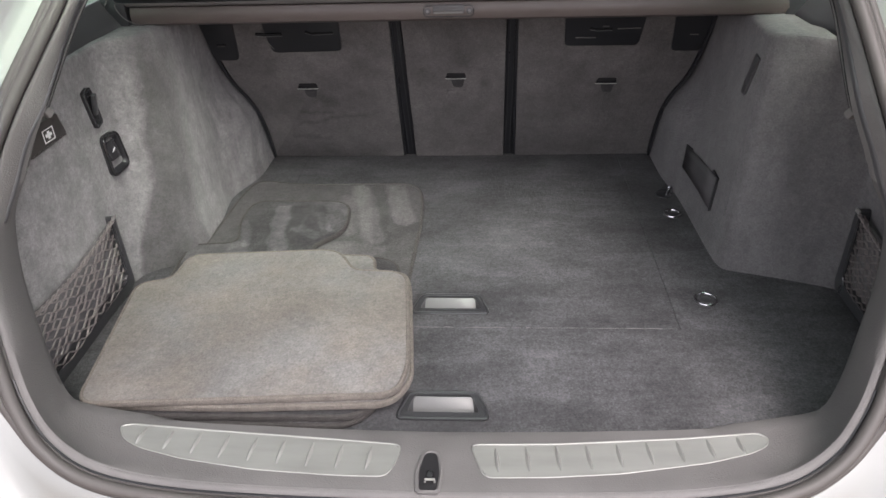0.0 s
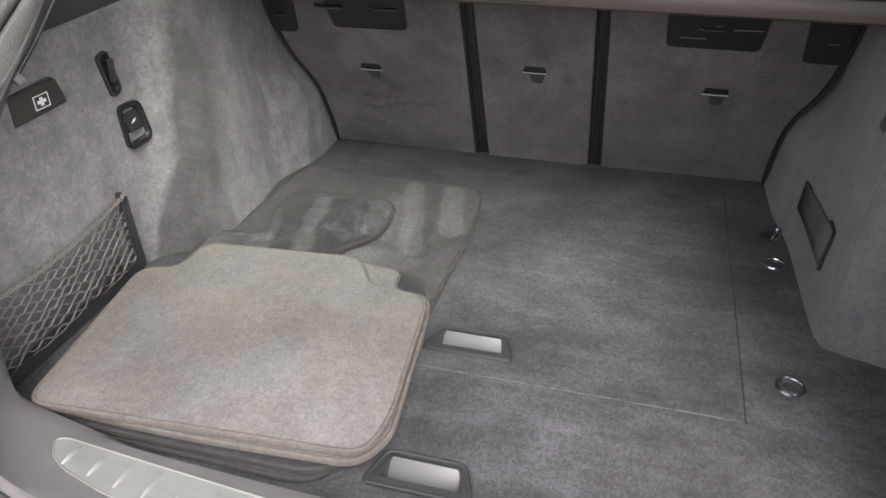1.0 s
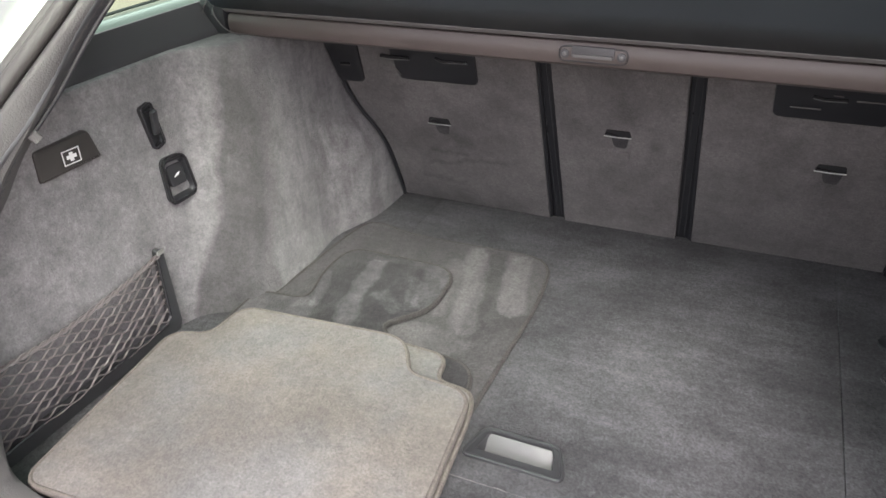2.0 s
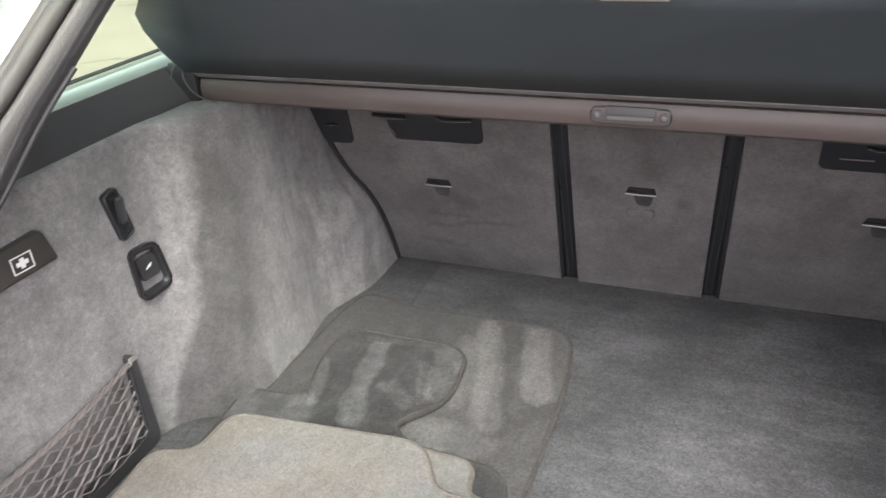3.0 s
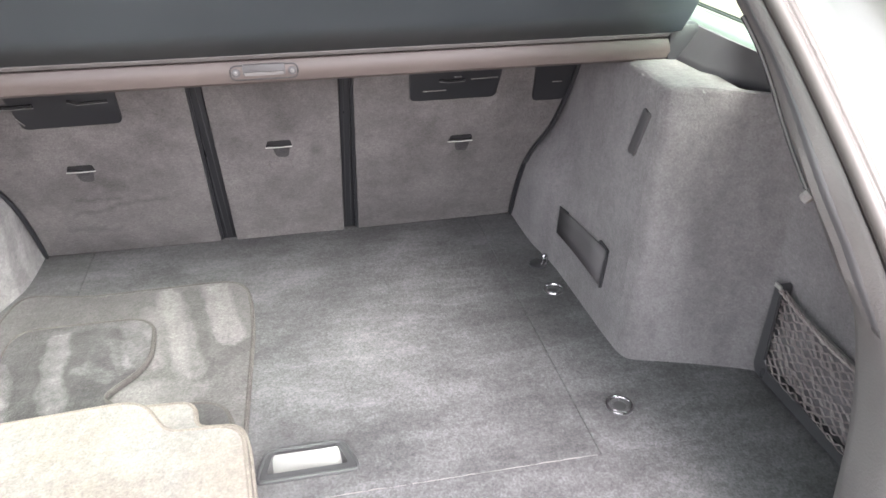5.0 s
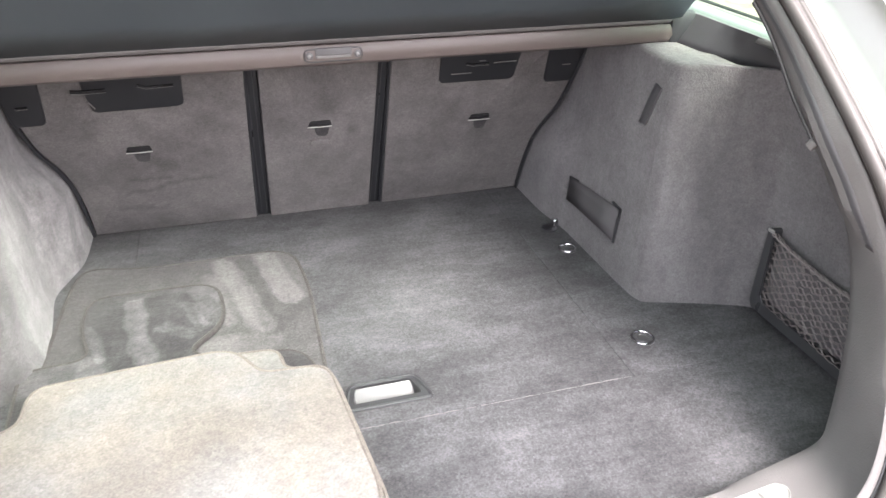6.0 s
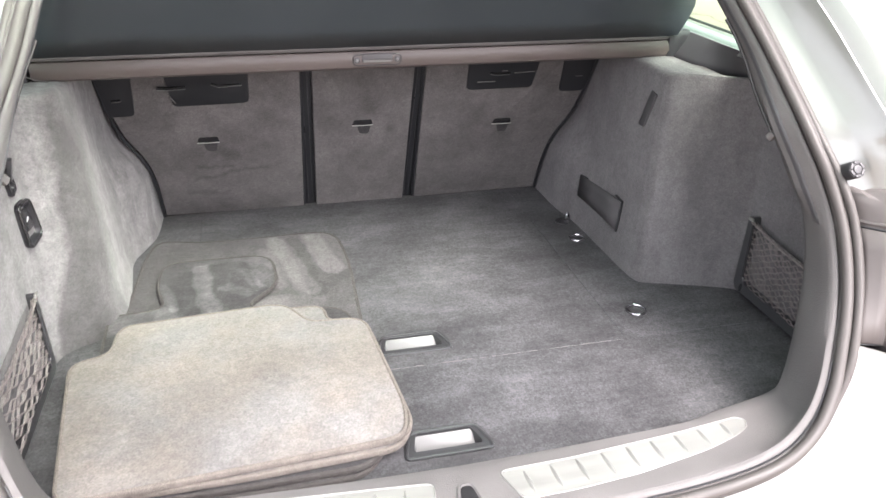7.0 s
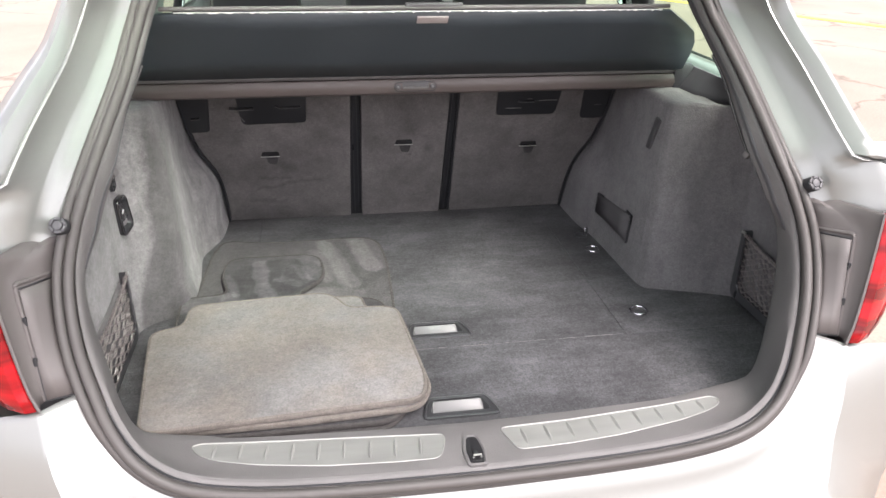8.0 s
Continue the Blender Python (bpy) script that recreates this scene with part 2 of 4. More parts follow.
    nt.links.new(ramp(nt, wide.outputs[0], 0.3, 0.7, 0.28, 0.38), b.inputs["Roughness"])
    b.inputs["Coat Weight"].default_value, b.inputs["Coat Roughness"].default_value = 0.4, 0.05
    return m


def glass_material(name, colour):
    m, nt, b = mat_base(name, 0.0)
    b.inputs["Base Color"].default_value = (*colour, 1)
    b.inputs["Transmission Weight"].default_value, b.inputs["IOR"].default_value = 1.0, 1.03
    return m


def lamp_material():
    m, nt, b = mat_base("red_lens", 0.12)
    ribs = noise_node(nt, 14.0, 2.0, (0.3, 0.3, 3))
    nt.links.new(tint(nt, (0.26, 0.002, 0.005), ramp(nt, ribs.outputs[0], 0.35, 0.65, 0.35, 1.5)), b.inputs["Base Color"])
    b.inputs["Coat Weight"].default_value, b.inputs["Specular IOR Level"].default_value = 0.3, 0.3
    return m


def ground_material():
    m, nt, b = mat_base("concrete_paving", 0.9)
    fine, wide = noise_node(nt, 60.0, 6.0), noise_node(nt, 0.6, 6.0)
    vor = nt.nodes.new("ShaderNodeTexVoronoi")
    vor.feature = "DISTANCE_TO_EDGE"
    vor.inputs["Scale"].default_value = 0.35
    warp = noise_node(nt, 1.3, 5.0)
    add = nt.nodes.new("ShaderNodeVectorMath")
    nt.links.new(warp.outputs["Color"], add.inputs[0])
    tc = nt.nodes.new("ShaderNodeTexCoord")
    nt.links.new(tc.outputs["Object"], add.inputs[1])
    nt.links.new(add.outputs[0], vor.inputs["Vector"])
    f = times(nt, ramp(nt, wide.outputs[0], 0.3, 0.7, 0.8, 1.12), ramp(nt, fine.outputs[0], 0.3, 0.7, 0.86, 1.1))
    f = times(nt, f, ramp(nt, vor.outputs["Distance"], 0.0, 0.012, 0.55, 1.0))
    nt.links.new(tint(nt, (0.235, 0.188, 0.150), f), b.inputs["Base Color"])
    bump(nt, b, (fine.outputs[0],), (0.4,), (0.004,))
    return m


PAINT, GLASS, RED, PAVING = paint_material(), glass_material("tinted_glass", (0.60, 0.80, 0.64)), lamp_material(), ground_material()
YELLOW = plastic("road_paint_yellow", (0.75, 0.52, 0.06), 0.7, 40, 0.2, 0.2)


# ---- mesh helpers ----
def part(name, bm, material, parent=None, label="", smooth=True, solid=0.0):
    """Link a bmesh as one mesh object, under a thing or a part where one is given."""
    bmesh.ops.remove_doubles(bm, verts=bm.verts, dist=1e-5)
    bmesh.ops.recalc_face_normals(bm, faces=bm.faces)
    me = bpy.data.meshes.new(name)
    bm.to_mesh(me)
    bm.free()
    me.materials.append(material)
    if smooth:
        me.polygons.foreach_set("use_smooth", [True] * len(me.polygons))
        me.set_sharp_from_angle(angle=radians(38))
    ob = new(name, me)
    if parent:
        ob.parent = parent
    if solid:
        mod = ob.modifiers.new("thickness", "SOLIDIFY")
        mod.thickness, mod.offset = solid, -1.0
    if label:
        ob["label"] = label
    return ob


def empty(name, label, category, group="", kind="", at=(0, 0, 0)):
    ob = new(name)
    ob.location = at
    ob.empty_display_size = 0.05
    return tagged(ob, label, category, group, kind)


def sheet(rows, bm=None, closed=False, loop=False):
    """A grid of quads over rows of points; closed joins each row's ends, loop joins the last row to the first."""
    bm = bm or bmesh.new()
    vs = [[bm.verts.new(p) for p in row] for row in rows]
    n = len(vs)
    for i in range(n if loop else n - 1):
        a, b = vs[i], vs[(i + 1) % n]
        for j in range(len(a) if closed else len(a) - 1):
            k = (j + 1) % len(a)
            bm.faces.new((a[j], a[k], b[k], b[j]))
    return bm


def tube(pts, r, bm=None, closed=False, seg=8, flat=1.0):
    """A round cord along points, with closed ends; flat squeezes it upright."""
    bm = bm or bmesh.new()
    pts = [Vector(p) for p in pts]
    rows, n = [], len(pts)
    for i, p in enumerate(pts):
        d = (pts[(i + 1) % n] - pts[i - 1]) if closed else (pts[min(i + 1, n - 1)] - pts[max(i - 1, 0)])
        d.normalize()
        up = Vector((0, 0, 1)) if abs(d.z) < 0.9 else Vector((1, 0, 0))
        side = d.cross(up).normalized()
        up = side.cross(d)
        rows.append([p + side * (r * math.cos(a)) + up * (r * flat * math.sin(a)) for a in (2 * math.pi * k / seg for k in range(seg))])
    sheet(rows, bm, closed=True, loop=closed)
    if not closed:
        for row in (rows[0], rows[-1]):
            bm.faces.new([bm.verts.new(p) for p in row])
    return bm


def smooth_line(pts, steps=4, closed=False):
    """Catmull-Rom through points of any dimension."""
    n, out = len(pts), []
    for i in range(n if closed else n - 1):
        p = [np.array(pts[(i + k) % n] if closed else pts[min(max(i + k, 0), n - 1)], float) for k in (-1, 0, 1, 2)]
        for s in range(steps):
            u = s / steps
            out.append(0.5 * (2 * p[1] + (p[2] - p[0]) * u + (2 * p[0] - 5 * p[1] + 4 * p[2] - p[3]) * u**2 + (3 * p[1] - p[0] - 3 * p[2] + p[3]) * u**3))
    if not closed:
        out.append(np.array(pts[-1], float))
    return [tuple(float(c) for c in q) for q in out]


def rounded(pts, radius, steps=5):
    """A polygon in the plane with its corners rounded; radius: one, or one a corner."""
    out, n = [], len(pts)
    for i in range(n):
        p, q, s = Vector(pts[i - 1]), Vector(pts[i]), Vector(pts[(i + 1) % n])
        r = radius[i] if isinstance(radius, (list, tuple)) else radius
        a, b = p - q, s - q
        r = min(r, a.length * 0.45, b.length * 0.45)
        a, b = q + a.normalized() * r, q + b.normalized() * r
        for k in range(steps + 1):
            u = k / steps
            out.append(tuple((1 - u) ** 2 * a + 2 * u * (1 - u) * q + u**2 * b))
    return out


def prism(outline, z0, z1, edge=0.0, bm=None, m=None):
    """An outline in x and y drawn up from z0 to z1, its upper edge broken by the given width."""
    bm = bm or bmesh.new()
    m = m or Matrix.Identity(4)
    c = sum((Vector(p) for p in outline), Vector((0, 0))) / len(outline)
    def ring(z, inset):
        row = []
        n = len(outline)
        for i, p in enumerate(outline):
            t = (Vector(outline[(i + 1) % n]) - Vector(outline[i - 1])).normalized()
            nrm = Vector((-t.y, t.x))
            q = Vector(p) + nrm * inset * SIGN
            row.append(m @ Vector((q.x, q.y, z)))
        return row
    area = sum(outline[i - 1][0] * outline[i][1] - outline[i][0] * outline[i - 1][1] for i in range(len(outline)))
    SIGN = 1.0 if area > 0 else -1.0
    rows = [ring(z0, 0.0), ring(z1 - edge, 0.0)]
    if edge:
        rows += [ring(z1 - edge * 0.3, edge * 0.3), ring(z1, edge)]
    sheet(rows, bm, closed=True)
    for row in (rows[0], rows[-1]):
        bm.faces.new([bm.verts.new(p) for p in row])
    return bm


def block(size, m=None, edge=0.002, bm=None):
    """A box about its centre with broken edges."""
    x, y, z = (s / 2 for s in size)
    out = rounded([(-x, -y), (x, -y), (x, y), (-x, y)], min(edge * 1.5, x * 0.8, y * 0.8), 2)
    return prism(out, -z, z, min(edge, z, x * 0.5, y * 0.5), bm, m)


def disc(r, z0, z1, m=None, bm=None, seg=24, edge=0.001):
    return prism([(r * math.cos(2 * math.pi * k / seg), r * math.sin(2 * math.pi * k / seg)) for k in range(seg)], z0, z1, edge, bm, m)


def axes(origin, x, z):
    """A pose from an origin, its x axis and (about) its z axis."""
    x = Vector(x).normalized()
    z = Vector(z)
    y = z.cross(x).normalized()
    z = x.cross(y)
    return Matrix(((x.x, y.x, z.x, origin[0]), (x.y, y.y, z.y, origin[1]), (x.z, y.z, z.z, origin[2]), (0, 0, 0, 1)))


# ---- ground ----
ground = part("ground", sheet([[(-400, -400, 0), (400, -400, 0)], [(-400, 400, 0), (400, 400, 0)]]), PAVING, None, smooth=False)
tagged(ground, "pale beige concrete paving with hairline cracks", "pavement", kind="structure")
ln = Vector((0.53, -0.89, 0)).normalized()
yl = part("road_marking", block((9.0, 0.16, 0.008), axes(Vector((6.95, 8.75, 0.004)), ln, (0, 0, 1)), 0.003), YELLOW, None, smooth=False)
tagged(yl, "yellow painted line on the concrete paving", "road marking", kind="structure")

# ---- the tail opening: its seal line, leaning forward as it rises ----
LEAN_K, FLOOR = 0.63, 0.62
HALF = [(0.0, 0.648), (0.2, 0.651), (0.34, 0.658), (0.435, 0.674), (0.494, 0.705), (0.531, 0.748), (0.556, 0.800), (0.574, 0.850), (0.584, 0.900),
        (0.586, 0.950), (0.577, 1.000), (0.560, 1.058), (0.545, 1.121), (0.529, 1.186), (0.509, 1.267), (0.470, 1.353), (0.42, 1.413), (0.32, 1.445), (0.0, 1.452)]


def plane_y(z):
    """The opening leans forward, more steeply above the lamps, where the pillars rake."""
    k = min(max(z - 1.01, 0.0), 0.24)
    return -0.004 + LEAN_K * (z - 0.65) + (0.56 * k * k / 0.16 if k < 0.08 else 0.56 * (k - 0.04))


def slew(x, z):
    """The raked pillars stand a little off the middle, towards the right."""
    return x + 0.013 * smoothstep(1.03, 1.20, z) * math.tanh(abs(x) * 6)


def smoothstep(a, b, v):
    u = min(max((v - a) / (b - a), 0.0), 1.0)
    return u * u * (3 - 2 * u)


half = smooth_line(HALF, 6)
loop2 = [(slew(x, z), z) for x, z in half + [(-x, z) for x, z in half[-2:0:-1]]]
LOOP = []
for i, (x, z) in enumerate(loop2):
    (xa, za), (xb, zb) = loop2[i - 1], loop2[(i + 1) % len(loop2)]
    t = Vector((xb - xa, zb - za)).normalized()
    LOOP.append((Vector((x, plane_y(z), z)), Vector((t.y, 0, -t.x))))     # place, outward


def ring(a, d, flat_sill=1.0):
    """The opening's line moved outward by a and forward into the car by d."""
    return [p + n * a + Vector((0, d * (flat_sill if p.z < 0.70 else 1.0), 0)) for p, n in LOOP]


car = empty("estate_car", "silver-white estate car with its tailgate open", "car")
car.location = (0, 0, 0)

# painted frame round the opening: pillar flange and gutter above, lamp pocket beside, bumper below
PILLAR = [(0.012, 0.0), (0.018, 0.005), (0.030, 0.013), (0.041, 0.022), (0.0440, 0.027), (0.054, 0.043), (0.066, 0.066), (0.0695, 0.076), (0.0725, 0.084), (0.0755, 0.084), (0.0785, 0.079), (0.087, 0.093), (0.099, 0.103), (0.108, 0.099), (0.128, 0.05)]
LAMPS = [(0.012, 0.0), (0.02, -0.004), (0.03, -0.03), (0.05, -0.05), (0.06, -0.055), (0.08, -0.06), (0.09, -0.065), (0.10, -0.07), (0.11, -0.075), (0.12, -0.08), (0.13, -0.085), (0.14, -0.09), (0.17, -0.12), (0.22, -0.18), (0.28, -0.34)]
BUMPER = [(0.012, 0.0), (0.018, 0.006), (0.045, 0.016), (0.078, 0.028), (0.088, 0.036), (0.112, 0.080), (0.14, 0.115), (0.20, 0.135), (0.30, 0.14), (0.40, 0.12), (0.48, 0.05)]


def corner(z):
    """Below the lamp: a flange, a facet turned inward, a crease that runs down from the lamp's corner, and the quarter panel."""
    t = 1 - smoothstep(0.68, 0.80, z)
    a, d = 0.064 + 0.032 * t, 0.034 + 0.024 * t
    return [(0.012, 0.0), (0.02, 0.005), (0.034, 0.013), (0.044, 0.019), (0.049, 0.023), (a - 0.003, d - 0.002), (a, d), (a + 0.006, d - 0.001), (0.17, d - 0.010), (0.30, d - 0.05), (0.42, -0.20)]


def frame_section(p, n, low):
    """One cut through the painted frame: pillar and lamp pocket above, bumper and quarter panel below."""
    if low:
        turn, level = smoothstep(0.35, 0.80, abs(n.x)), smoothstep(0.70, 0.80, p.z)
        out = n.lerp(Vector((1 if n.x > 0 else -1, 0, -0.12)), level).normalized()
        return [p + out * (c[0] * (1 - turn) + d[0] * turn) - Vector((0, c[1] * (1 - turn) + d[1] * turn, 0)) for c, d in zip(BUMPER, corner(p.z))]
    up = smoothstep(0.945, 0.972, p.z)
    s = (1.0 - 0.75 * smoothstep(1.38, 1.45, p.z)) * (1.10 - 0.24 * smoothstep(1.04, 1.28, p.z))
    flare = 0.034 * (1 - smoothstep(1.034, 1.056, p.z))              # the gutter turns outward above the lamp
    wide = [a[0] + flare * (smoothstep(0.060, 0.074, a[0]) + 1.2 * smoothstep(0.090, 0.128, a[0])) for a in PILLAR]
    return [p + n * (w * up + b[0] * (1 - up)) * s - Vector((0, a[1] * up + b[1] * (1 - up), 0)) for a, w, b in zip(PILLAR, wide, LAMPS)]


k = next(i for i, (p, n) in enumerate(LOOP) if p.z > 0.7999)          # the lamp's foot on either side
upper, lower = LOOP[k:len(LOOP) - k + 1], LOOP[len(LOOP) - k:] + LOOP[:k + 1]
part("rear_body_frame", sheet([frame_section(p, n, False) for p, n in upper]), PAINT, car, "silver-white painted pillars and roof gutter", solid=0.002)
part("rear_bumper", sheet([frame_section(p, n, True) for p, n in lower]), PAINT, car, "silver-white bumper and quarter panel edge", solid=0.002)

# rubber seal: two beads side by side with a groove
lip_line = []
for p, n in LOOP:
    w = smoothstep(0.72, 0.80, p.z) * (1 - smoothstep(0.97, 1.05, p.z))          # the outer lip stands prouder beside the lamps
    lip_line.append(p + n * (0.011 - 0.003 * w) + Vector((0, -0.002 - 0.017 * w, 0)))
seal = part("tailgate_seal", tube(ring(-0.004, -0.008), 0.0085, closed=True, seg=10), RUBBER, car, "dark rubber seal round the opening")
part("seal_lip", tube(lip_line, 0.0068, closed=True, seg=10), RUBBER, seal)
part("seal_base", tube(ring(0.003, 0.006), 0.012, closed=True, seg=8), RUBBER, seal)
part("seal_joint", tube([(0.012, -0.0155, 0.640), (0.012, -0.0125, 0.650), (0.012, -0.003, 0.6575)], 0.0013, seg=6), BLACK, seal)

# grey plastic trim that lines the opening, with the sill along its foot
SECTION = [(-0.008, 0.004), (-0.0105, 0.012), (-0.0105, 0.022), (-0.0105, 0.050), (-0.0100, 0.081), (-0.006, 0.090), (0.01, 0.097), (0.17, 0.118)]
SIDES = [(-0.010, 0.004), (-0.014, 0.012), (-0.014, 0.022), (-0.008, 0.050), (0.003, 0.085), (0.010, 0.100), (0.025, 0.108), (0.17, 0.118)]
UPPER = [(-0.010, 0.004), (-0.014, 0.010), (-0.016, 0.018), (-0.015, 0.036), (-0.012, 0.056), (-0.008, 0.064), (0.012, 0.072), (0.13, 0.090)]
rows = []
for p, n in LOOP:
    side, high = smoothstep(0.665, 0.74, p.z), smoothstep(1.06, 1.20, p.z)
    sides = [(b * (1 - high) + c * high, e * (1 - high) + f * high) for (b, e), (c, f) in zip(SIDES, UPPER)]
    row = [p + n * (a * (1 - side) + b * side) + Vector((0, (d * (1 - side) + e * side) * (1.35 - 0.35 * side), 0)) for (a, d), (b, e) in zip(SECTION, sides)]
    swell = 0.018 * smoothstep(0.90, 0.99, p.z) * (1 - smoothstep(1.05, 1.17, p.z))          # the trim is fuller where the pillar bends
    for k, w in ((2, 0.3), (3, 1.0), (4, 0.9), (5, 0.5)):
        row[k] -= n * (swell * w)
    for k, v in enumerate(row[:7]):     # the sill lies flat inside the seal, whose ends rise sooner
        keep = 1 - (1 - (0.2 + 0.8 * smoothstep(0.69, 0.82, p.z))) * (0, 0, 0.45, 0.9, 1, 1, 1)[k]
        v.z = 0.6585 + (v.z - 0.6585) * keep if v.z > 0.6585 else v.z
    rows.append(row)
PILLAR_ROWS = [(n, row) for (p, n), row in zip(LOOP, rows) if 0.93 < p.z < 1.36]
SILL = [[tuple(v) for v in row] for row in rows if abs(row[0].x) < 0.50 and row[0].z < 0.72]


def sill_z(x, y):
    """The height of the sill's upper face."""
    pts = sorted((row[3][0], float(np.interp(y, [v[1] for v in row[:7]], [v[2] for v in row[:7]]))) for row in SILL)
    return float(np.interp(x, [p[0] for p in pts], [p[1] for p in pts]))


trim = part("opening_trim", sheet(rows, loop=True), TRIM, car, "grained grey plastic sill and pillar trim", solid=-0.002)

lip_rows = sorted((row for row in rows if row[1].z < 0.78), key=lambda row: row[1].x)
part("sill_edge", tube([row[1] + Vector((0, 0, 0.0006)) for row in lip_rows], 0.0019, seg=6), TRIM, trim, "raised edge along the sill")
part("sill_gap", tube([row[0] + Vector((0, -0.002, 0.001)) for row in lip_rows], 0.0016, seg=6), BLACK, trim)

# ---- roof, cabin and outer skin, plain ----
roof_rows = [[(x * w, y, z + 0.02 * (1 - (x) ** 2)) for x in np.linspace(-1, 1, 9)] for y, w, z in ((0.615, 0.50, 1.452), (0.9, 0.55, 1.462), (1.6, 0.57, 1.455), (2.2, 0.54, 1.42))]
part("roof", sheet(roof_rows), PAINT, car, solid=0.04)
for s in (-1, 1):
    side = [[(s * x, y, z) for x, z in ((0.668 - c, 1.094), (0.70 - c, 1.099), (0.765 - c, 1.090), (0.82 - c, 1.05), (0.87 - c, 0.95), (0.895 - c, 0.70), (0.87 - c, 0.36), (0.80 - c, 0.22))]
            for y, c in ((0.36, 0.02), (0.6, 0.004), (1.0, 0.0), (1.8, 0.0), (2.6, 0.01), (3.3, 0.05), (3.9, 0.16))]
    part("body_side", sheet(side), PAINT, car, solid=0.01)
    glass = [[(s * (0.664 - 0.10 * u ** 1.3 - f), y0 + (y1 - y0) * v, 1.098 + 0.32 * u) for v in np.linspace(0, 1, 5)] for u, y0, y1, f in ((0, 0.40, 0.98, 0), (0.33, 0.45, 0.98, 0), (0.66, 0.55, 0.98, 0), (1, 0.64, 0.98, 0))]
    pane = part("quarter_window", sheet(glass), GLASS, car, "green-tinted side glass", smooth=False, solid=0.003)
    pane.visible_shadow = False
    for off, zz in ((0.068, 1.098), (0.084, 1.0955)):
        part("window_moulding", tube([(s * (0.664 + off), 0.40, zz - off * 0.05), (s * (0.666 + off), 0.7, zz), (s * (0.667 + off), 1.0, zz)], 0.0016, seg=6), TRIM_DARK, pane)
    for y, w in ((1.03, 0.10), (1.75, 0.06)):
        part("window_post", sheet([[(s * (0.668 - 0.10 * u), y - w / 2, 1.09 + 0.36 * u), (s * (0.668 - 0.10 * u), y + w / 2, 1.09 + 0.36 * u)] for u in (0, 0.5, 1)]), TRIM_DARK, car, solid=0.02)
    rail = [[(s * (0.545 + dx), y, 1.435 + dz)for dx, dz in ((-0.06, 0.012), (0.0, -0.012), (0.03, -0.03), (0.04, 0.02))] for y in (0.45, 1.0, 1.6, 2.2)]
    part("roof_rail_trim", sheet(rail), TRIM_DARK, car, solid=0.01)
    part("door_lining", sheet([[(s * 0.66, y, z) for z in (0.3, 0.7, 1.09)] for y in (1.12, 1.8, 2.7)]), TRIM_DARK, car, solid=0.02)
screen = part("windscreen", sheet([[(x * w, y + 0.10 * (1 - x * x), z) for x in np.linspace(-1, 1, 9)] for y, z, w in ((2.18, 1.43, 0.53), (2.42, 1.26, 0.60), (2.68, 1.06, 0.66))]), GLASS, car, "tinted windscreen", solid=0.004)
screen.visible_shadow = False
for s in (-1, 1):
    for y0, y1 in ((1.085, 1.715), (1.785, 2.42)):
        slant = 0.30 if y1 > 2 else 0.0
        door_glass = part("door_window", sheet([[(s * (0.668 - 0.10 * u), y0 + (y1 - slant * u - y0) * v, 1.09 + 0.34 * u) for v in np.linspace(0, 1, 4)] for u in (0, 0.5, 1)]), GLASS, car, "green-tinted side glass", solid=0.003)
        door_glass.visible_shadow = False
    part("windscreen_post", tube([(s * 0.565, 2.13, 1.43), (s * 0.62, 2.42, 1.24), (s * 0.67, 2.66, 1.08)], 0.03, seg=8), PAINT, car)
    part("shoulder_panel", sheet([[(s * 0.668, y, 1.09), (s * 0.78, y, 1.075)] for y in (0.95, 1.8, 2.75)]), PAINT, car, solid=0.01)
part("cabin_floor", block((1.5, 1.9, 0.03), pose(0, 2.1, 0.32), 0.005), TRIM_DARK, car)
part("dashboard", block((1.36, 0.35, 0.45), pose(0, 2.65, 0.86), 0.05), TRIM_DARK, car)
part("bonnet", sheet([[(x, y, z - 0.08 * (x / 0.8) ** 2) for x in np.linspace(-0.84, 0.84, 9)] for y, z in ((2.72, 1.06), (3.3, 1.0), (3.8, 0.86), (3.95, 0.6))]), PAINT, car, solid=0.01)
part("underbody", block((1.5, 3.9, 0.03), pose(0, 1.98, 0.24), 0.005), TRIM_DARK, car)
for x in (-0.77, 0.77):
    for y in (0.72, 3.2):
        wheel = part("wheel", disc(0.2, -0.1, 0.1, pose(x, y, 0.31, 0, 90, 0), edge=0.01), SILVER, car)
        part("tyre", tube([(x, y + 0.25 * math.cos(a), 0.31 + 0.25 * math.sin(a)) for a in np.linspace(0, 2 * math.pi, 33)[:-1]], 0.06, closed=True, seg=10), RUBBER, wheel)

# the raised tailgate overhead
gate = [[(x * w, y, z) for x in np.linspace(-1, 1, 7)] for y, z, w in ((0.58, 1.50, 0.52), (0.22, 1.76, 0.56), (-0.2, 1.90, 0.60), (-0.45, 1.97, 0.60), (-0.56, 1.90, 0.58))]
gate_part = part("tailgate", sheet(gate[2:]), PAINT, car, "raised silver-white tailgate", solid=0.05)
for s in (-1, 1):
    part("tailgate_side", sheet([[(s * w * u, y, z) for u in (0.86, 1.0)] for y, z, w in ((0.58, 1.50, 0.52), (0.22, 1.76, 0.56), (-0.2, 1.90, 0.60))]), PAINT, gate_part, solid=0.04)
rear_glass = part("rear_window", sheet([[(x * w, y, z) for x in np.linspace(-0.86, 0.86, 7)] for y, z, w in ((0.57, 1.51, 0.52), (0.22, 1.76, 0.56), (-0.2, 1.90, 0.60))]), GLASS, gate_part, "tinted rear window", solid=0.003)
rear_glass.visible_shadow = False
